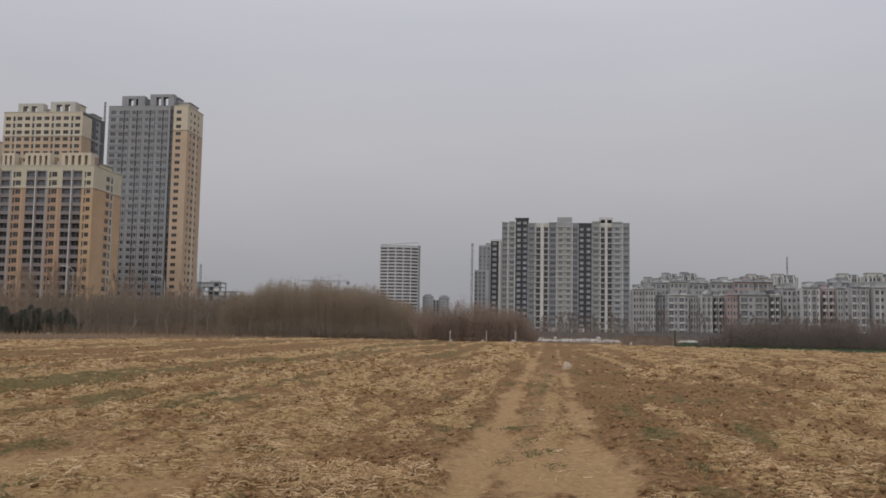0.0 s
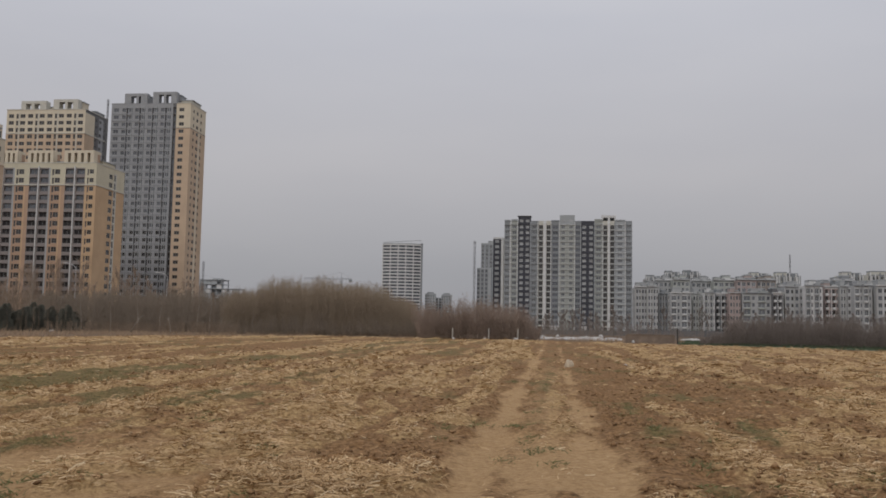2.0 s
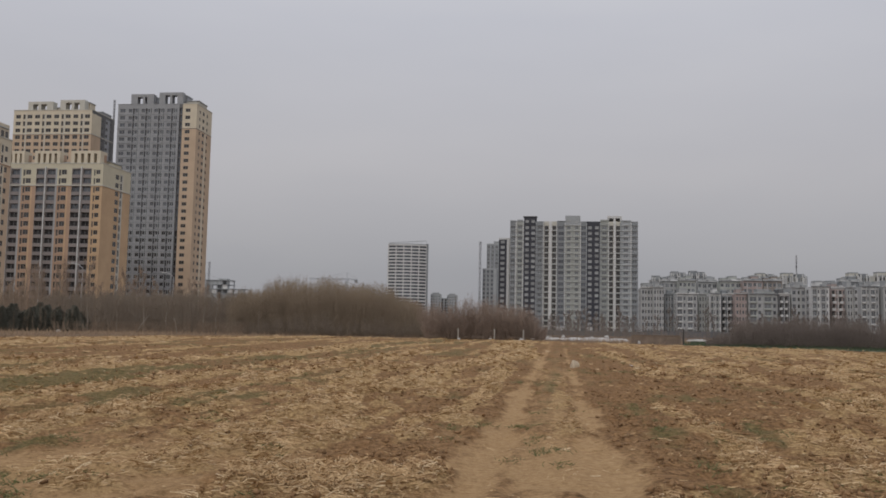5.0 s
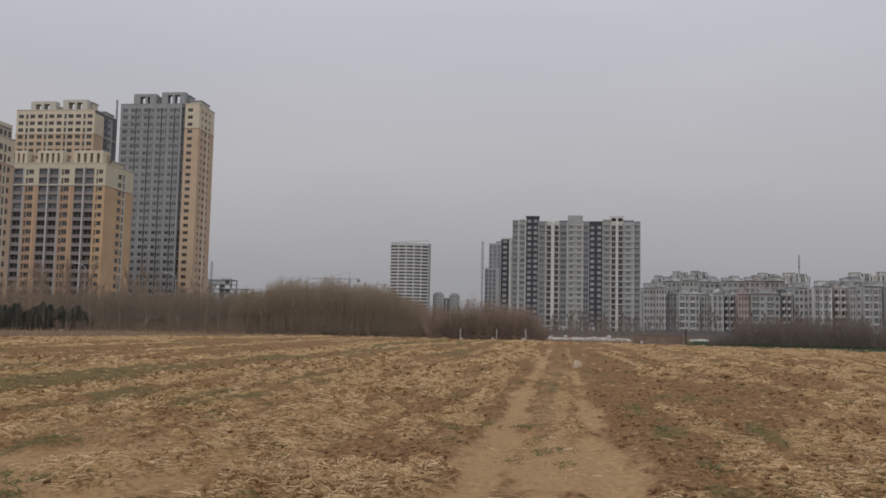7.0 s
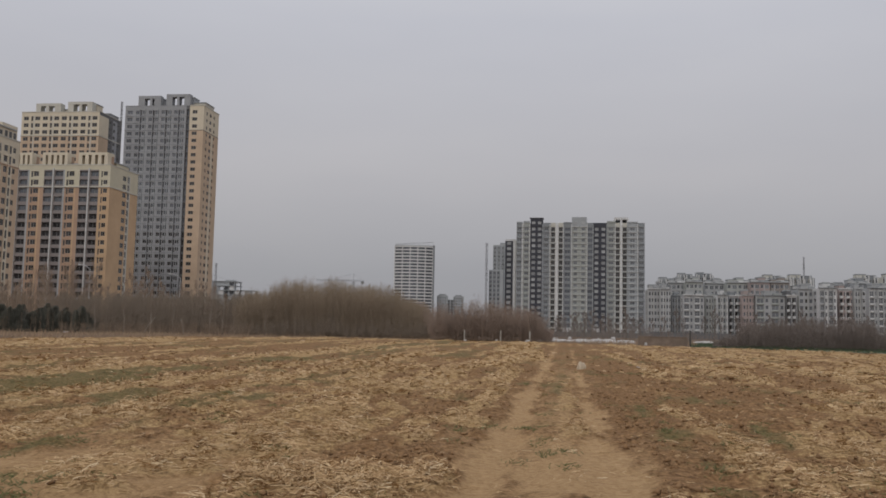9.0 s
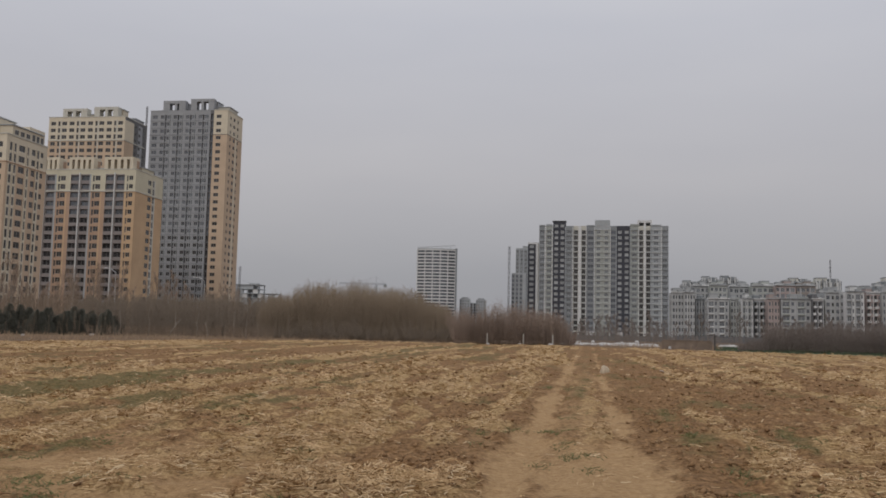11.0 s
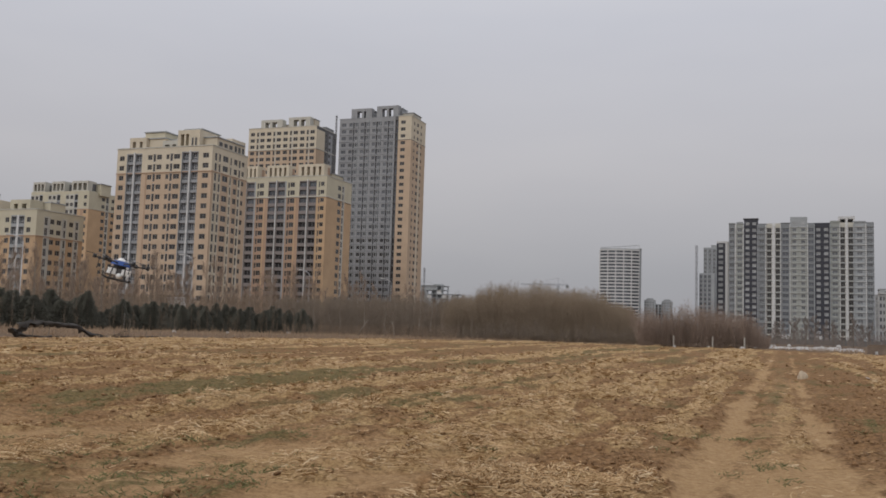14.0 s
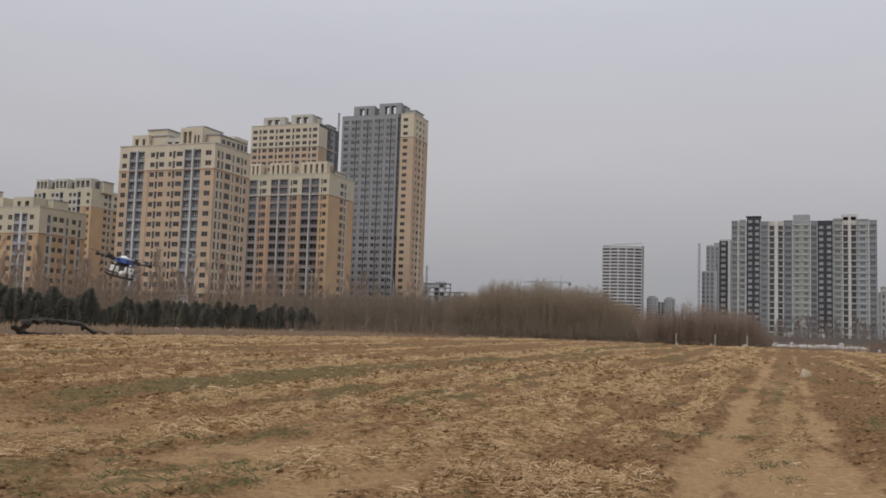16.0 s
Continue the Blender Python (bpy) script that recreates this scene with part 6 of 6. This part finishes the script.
def shade_net():
    """Black shade net fallen over stakes at the side of the field."""
    ob = tagged(new("shade_net"), "collapsed black shade net sagging over thin stakes", "netting")
    a, b = Vector((-43.6, 52.2, 0)), Vector((-40.6, 68.9, 0))
    r = random.Random(5)

    def spot(t, z=0.0):
        p = a.lerp(b, t)
        p.z = z
        return p

    def drape(name, keys, n=26):
        """A crumpled band of net along the line: keys of (way, top, hang)."""
        g = Geo()
        ts = [k[0] for k in keys]
        for j in range(n + 1):
            t = ts[0] + (ts[-1] - ts[0]) * j / n
            top, hang = np.interp(t, ts, [k[1] for k in keys]), np.interp(t, ts, [k[2] for k in keys])
            for k in range(6):
                f = k / 5
                p = spot(t, top - hang * f * (0.4 + 1.1 * r.random()) + r.uniform(-0.05, 0.05))
                p.x += math.sin(f * 3.1) * 0.18 + r.uniform(-0.12, 0.12)
                p.y -= f * 0.15 + r.uniform(-0.05, 0.05)
                p.z = max(p.z, 0.0)
                g.v.append(tuple(p))
        for j in range(n):
            for k in range(5):
                q = j * 6 + k
                g.f.append((q, q + 6, q + 7, q + 1))
                g.i.append(0)
        part(name, mesh_of(name, g.v, g.f, [M["net"]], g.i, True), ob)

    drape("net_heap", [(0.02, 0.75, 0.3), (0.06, 0.5, 0.5), (0.10, 0.12, 0.14), (0.2, 0.10, 0.12), (0.30, 0.08, 0.08)])
    drape("hanging_net", [(0.06, 0.95, 0.7), (0.13, 1.26, 0.62), (0.19, 1.2, 0.42), (0.26, 1.08, 0.26), (0.34, 1.0, 0.24), (0.385, 0.92, 0.4), (0.41, 0.68, 0.5), (0.45, 0.36, 0.3), (0.52, 0.16, 0.14)])
    drape("lying_net", [(0.50, 0.14, 0.12), (0.60, 0.09, 0.08), (0.75, 0.08, 0.07), (0.98, 0.09, 0.08)])
    # an open panel of strands between two stakes
    g = Geo()
    for j in range(16):
        t = 0.52 + 0.17 * j / 15
        h = 0.12 + 0.62 * (j / 15) ** 1.3
        g.tube([spot(t, 0.03), spot(t, h)], [0.012, 0.012], 3, cap=False)
    for j in range(6):
        g.tube([spot(0.52 + 0.02 * j, 0.05 + 0.03 * j), spot(0.69, 0.1 + 0.12 * j)], [0.012, 0.012], 3, cap=False)
    part("net_panel", g.mesh("net_panel", [M["net"]]), ob)
    for t, h in ((0.14, 1.5), (0.22, 0.7), (0.42, 1.0), (0.69, 1.45), (0.8, 0.5), (0.9, 0.5)):
        p = spot(t)
        g = Geo()
        g.tube([(p.x, p.y, -0.2), (p.x + 0.08, p.y, h)], [0.03, 0.022], 6)
        part("stake", g.mesh("stake", [M["bark"]]), ob)


shade_net()


def site_hut(az, d):
    """A small white prefabricated cabin on stilts of blockwork beyond the conifers."""
    ob = tagged(new("site_cabin"), "white prefabricated cabin half hidden behind conifers", "cabin")
    ob.matrix_basis = pose(*polar(az, d), 0, 0, 0, -az * 0.6)
    g = Geo()
    g.box(-2.2, 2.2, 0, 3.0, -0.1, 3.4)
    part("lower_storey", g.mesh("lower_storey", [M["mgrey"]]), ob)
    g = Geo()
    g.box(-2.2, 2.2, 0, 3.0, 3.4, 5.4)
    part("upper_storey", g.mesh("upper_storey", [M["white"]]), ob, label="white upper storey")
    g = Geo()
    g.box(-2.5, 2.5, -0.3, 3.3, 5.4, 5.55)
    part("roof", g.mesh("roof", [M["white"]]), ob)
    for x in (-1.2, 1.2):
        part("window", window_mesh(1.3, 1.0, "glass_pale"), ob, pose(x, -0.03, 4.0))


site_hut(-30.3, 172)


# ---- the spraying drone hanging in the air ----
def prism(pts, z0, z1, inset=0.0):
    g = Geo()
    n = len(pts)
    cx, cy = sum(p[0] for p in pts) / n, sum(p[1] for p in pts) / n
    g.v += [(x, y, z0) for x, y in pts] + [(cx + (x - cx) * (1 - inset), cy + (y - cy) * (1 - inset), z1) for x, y in pts]
    g.f += [tuple(reversed(range(n))), tuple(range(n, 2 * n))] + [(j, (j + 1) % n, n + (j + 1) % n, n + j) for j in range(n)]
    g.i += [0] * (n + 2)
    return g


def dome(rx, ry, rz_, z0, name, material, rings=6, sides=14):
    g = Geo()
    for j in range(rings + 1):
        a = math.pi / 2 * j / rings
        for s in range(sides):
            b = 2 * math.pi * s / sides
            g.v.append((rx * math.cos(a) * math.cos(b), ry * math.cos(a) * math.sin(b), z0 + rz_ * math.sin(a)))
    for j in range(rings):
        for s in range(sides):
            t = (s + 1) % sides
            g.f.append((j * sides + s, j * sides + t, (j + 1) * sides + t, (j + 1) * sides + s))
            g.i.append(0)
    g.f.append(tuple(reversed(range(sides))))
    g.i.append(0)
    return mesh_of(name, g.v, g.f, [material], g.i, True)


def drone():
    blue = mat("blue_gloss_shell", (0.012, 0.062, 0.26), 0.35, 4, 0.1, 30, 0.0, spec=0.5)
    shell_white = mat("white_plastic_shell", (0.82, 0.82, 0.81), 0.4, 4, 0.06, 30, 0.0, spec=0.5)
    carbon = mat("black_carbon_tube", (0.018, 0.018, 0.02), 0.4, 6, 0.2, 60, 0.0, spec=0.5)
    ob = tagged(new("spraying_drone"), "blue and white six-armed spraying drone hovering over the field", "drone")
    x, y = polar(-33.8, 36)
    ob.matrix_basis = Matrix.Translation((x, y, 3.55)) @ pose(0, 0, 0, 0, 12, 30)
    oct_ = [(0.36 * math.cos(a) * 1.1, 0.30 * math.sin(a)) for a in [math.pi / 4 * k + math.pi / 8 for k in range(8)]]
    part("body", prism(oct_, -0.02, 0.15, 0.3).mesh("body", [blue]), ob, label="glossy blue body shell")
    part("lower_body", prism([(p[0] * 0.6, p[1] * 0.6) for p in oct_], -0.12, -0.023, 0.0).mesh("lower_body", [carbon]), ob, label="black lower frame")
    part("hood", dome(0.17, 0.14, 0.12, 0.15, "hood", shell_white), ob, label="white rounded hood")
    g = Geo()
    g.tube([(0.0, 0.05, 0.30), (0.0, 0.05, 0.46)], [0.015, 0.012], 6)
    g.tube([(0.0, 0.05, 0.46), (0.0, 0.05, 0.49)], [0.05, 0.05], 8)
    part("antenna", g.mesh("antenna", [carbon]), ob)
    g = prism([(-0.11, -0.12), (0.11, -0.12), (0.11, 0.12), (-0.11, 0.12)], -0.36, -0.125, -0.1)
    part("tank", g.mesh("tank", [mat("smoky_tank_plastic", (0.12, 0.12, 0.125), 0.4, 4, 0.1, 30, 0.0)]), ob, label="dark smoky spray tank")
    pod = [(-0.17, -0.19), (-0.12, -0.25), (0.12, -0.25), (0.17, -0.19), (0.17, 0.12), (0.12, 0.17), (-0.12, 0.17), (-0.17, 0.12)]
    for sx, z in ((-0.25, -0.39), (0.27, -0.36)):
        g = prism([(px + sx, py) for px, py in pod], z, z + 0.22, 0.08)
        part("tank_pod", g.mesh("tank_pod", [shell_white]), ob, label="white side tank pod")
    g = Geo()
    g.tube([(0.06, -0.34, -0.42), (0.06, -0.2, -0.42), (0.06, 0.0, -0.42)], [0.07, 0.11, 0.09], 12)
    part("pump", g.mesh("pump", [shell_white], True), ob, label="white pump housing")
    for sy in (-0.2, 0.2):
        g = Geo()
        g.tube([(-0.36, sy, -0.13), (0.36, sy, -0.13)], [0.018, 0.018], 6)
        g.tube([(-0.36, sy, -0.13), (-0.46, sy, -0.45)], [0.013, 0.013], 6)
        g.tube([(0.36, sy, -0.13), (0.46, sy, -0.45)], [0.013, 0.013], 6)
        part("tank_frame", g.mesh("tank_frame", [carbon]), ob)
    for k in range(6):
        a = math.pi / 3 * k + math.pi / 6 * 0
        c, s = math.cos(a), math.sin(a)
        g = Geo()
        g.tube([(0.28 * c, 0.28 * s, 0.06), (0.62 * c, 0.62 * s, 0.08), (0.98 * c, 0.98 * s, 0.10)], [0.034, 0.028, 0.024], 8)
        arm = part("arm", g.mesh("arm", [carbon], True), ob)
        g = Geo()
        g.tube([(0.98 * c, 0.98 * s, 0.05), (0.98 * c, 0.98 * s, 0.19)], [0.075, 0.065], 10)
        part("rotor_motor", g.mesh("rotor_motor", [carbon], True), arm)
        g = Geo()
        w0 = a * 1.7 + 0.6
        for e in (0, math.pi):
            u, v = math.cos(w0 + e), math.sin(w0 + e)
            p = Vector((0.98 * c, 0.98 * s, 0.205))
            n = len(g.v)
            for t, wd in ((0.02, 0.02), (0.14, 0.035), (0.36, 0.015)):
                for f in (-1, 1):
                    for z in (0, 0.008):
                        g.v.append((p.x + u * t - v * wd * f, p.y + v * t + u * wd * f, p.z + f * 0.006 + z))
            for j in range(2):
                q = n + 4 * j
                for fc in ((0, 4, 6, 2), (1, 3, 7, 5), (0, 1, 5, 4), (2, 6, 7, 3)):
                    g.f.append(tuple(q + w_ for w_ in fc))
                    g.i.append(0)
            g.f += [(n, n + 2, n + 3, n + 1), (n + 8, n + 9, n + 11, n + 10)]
            g.i += [0, 0]
        part("propeller", g.mesh("propeller", [carbon]), arm)
        if k in (0, 2, 3, 5):
            g = Geo()
            g.tube([(0.8 * c, 0.8 * s, 0.08), (0.8 * c, 0.8 * s, -0.24)], [0.012, 0.012], 6)
            g.tube([(0.8 * c, 0.8 * s, -0.24), (0.8 * c, 0.8 * s, -0.30)], [0.03, 0.02], 8)
            part("spray_nozzle", g.mesh("spray_nozzle", [carbon]), arm)
    for sx in (-1, 1):
        g = Geo()
        g.tube([(-0.5, 0.36 * sx, -0.50), (-0.42, 0.36 * sx, -0.56), (0.42, 0.36 * sx, -0.56), (0.5, 0.36 * sx, -0.50)], [0.032, 0.032, 0.032, 0.032], 8)
        skid = part("skid", g.mesh("skid", [carbon]), ob)
        for sy in (-0.22, 0.22):
            g = Geo()
            g.tube([(sy, 0.22 * sx, -0.13), (sy * 1.2, 0.36 * sx, -0.55)], [0.024, 0.024], 6)
            part("strut", g.mesh("strut", [carbon]), skid)


drone()


def grass_tufts():
    """Green tufts in the stubble and between the ruts."""
    n = 9000
    x, y = scatter(n, -43, 30, 7.5, 60)
    straw, green, rut = field_masks(x, y)
    keep = rng.random(n) < green * 0.5
    x, y, straw, rut = x[keep], y[keep], straw[keep], rut[keep]
    z = field_height(x, y, straw, rut)
    k = 22
    n = len(x)
    px = (x[:, None] + rng.normal(0, 0.1, (n, k))).ravel()
    py = (y[:, None] + rng.normal(0, 0.14, (n, k))).ravel()
    pz = np.repeat(z, k) - 0.005
    h = 0.02 + 0.05 * rng.random(n * k)
    p = np.stack([px, py, pz], -1)
    q = p + np.stack([rng.normal(0, 1.2, n * k) * h, rng.normal(0, 1.2, n * k) * h, h * 0.8], -1)
    tagged(new("grass_tufts", spikes_mesh("grass_tufts", p, q, 0.005 + 0.006 * rng.random(n * k), M["grass"])), "small green grass tufts between the straw", "grass", kind="stuff")


grass_tufts()
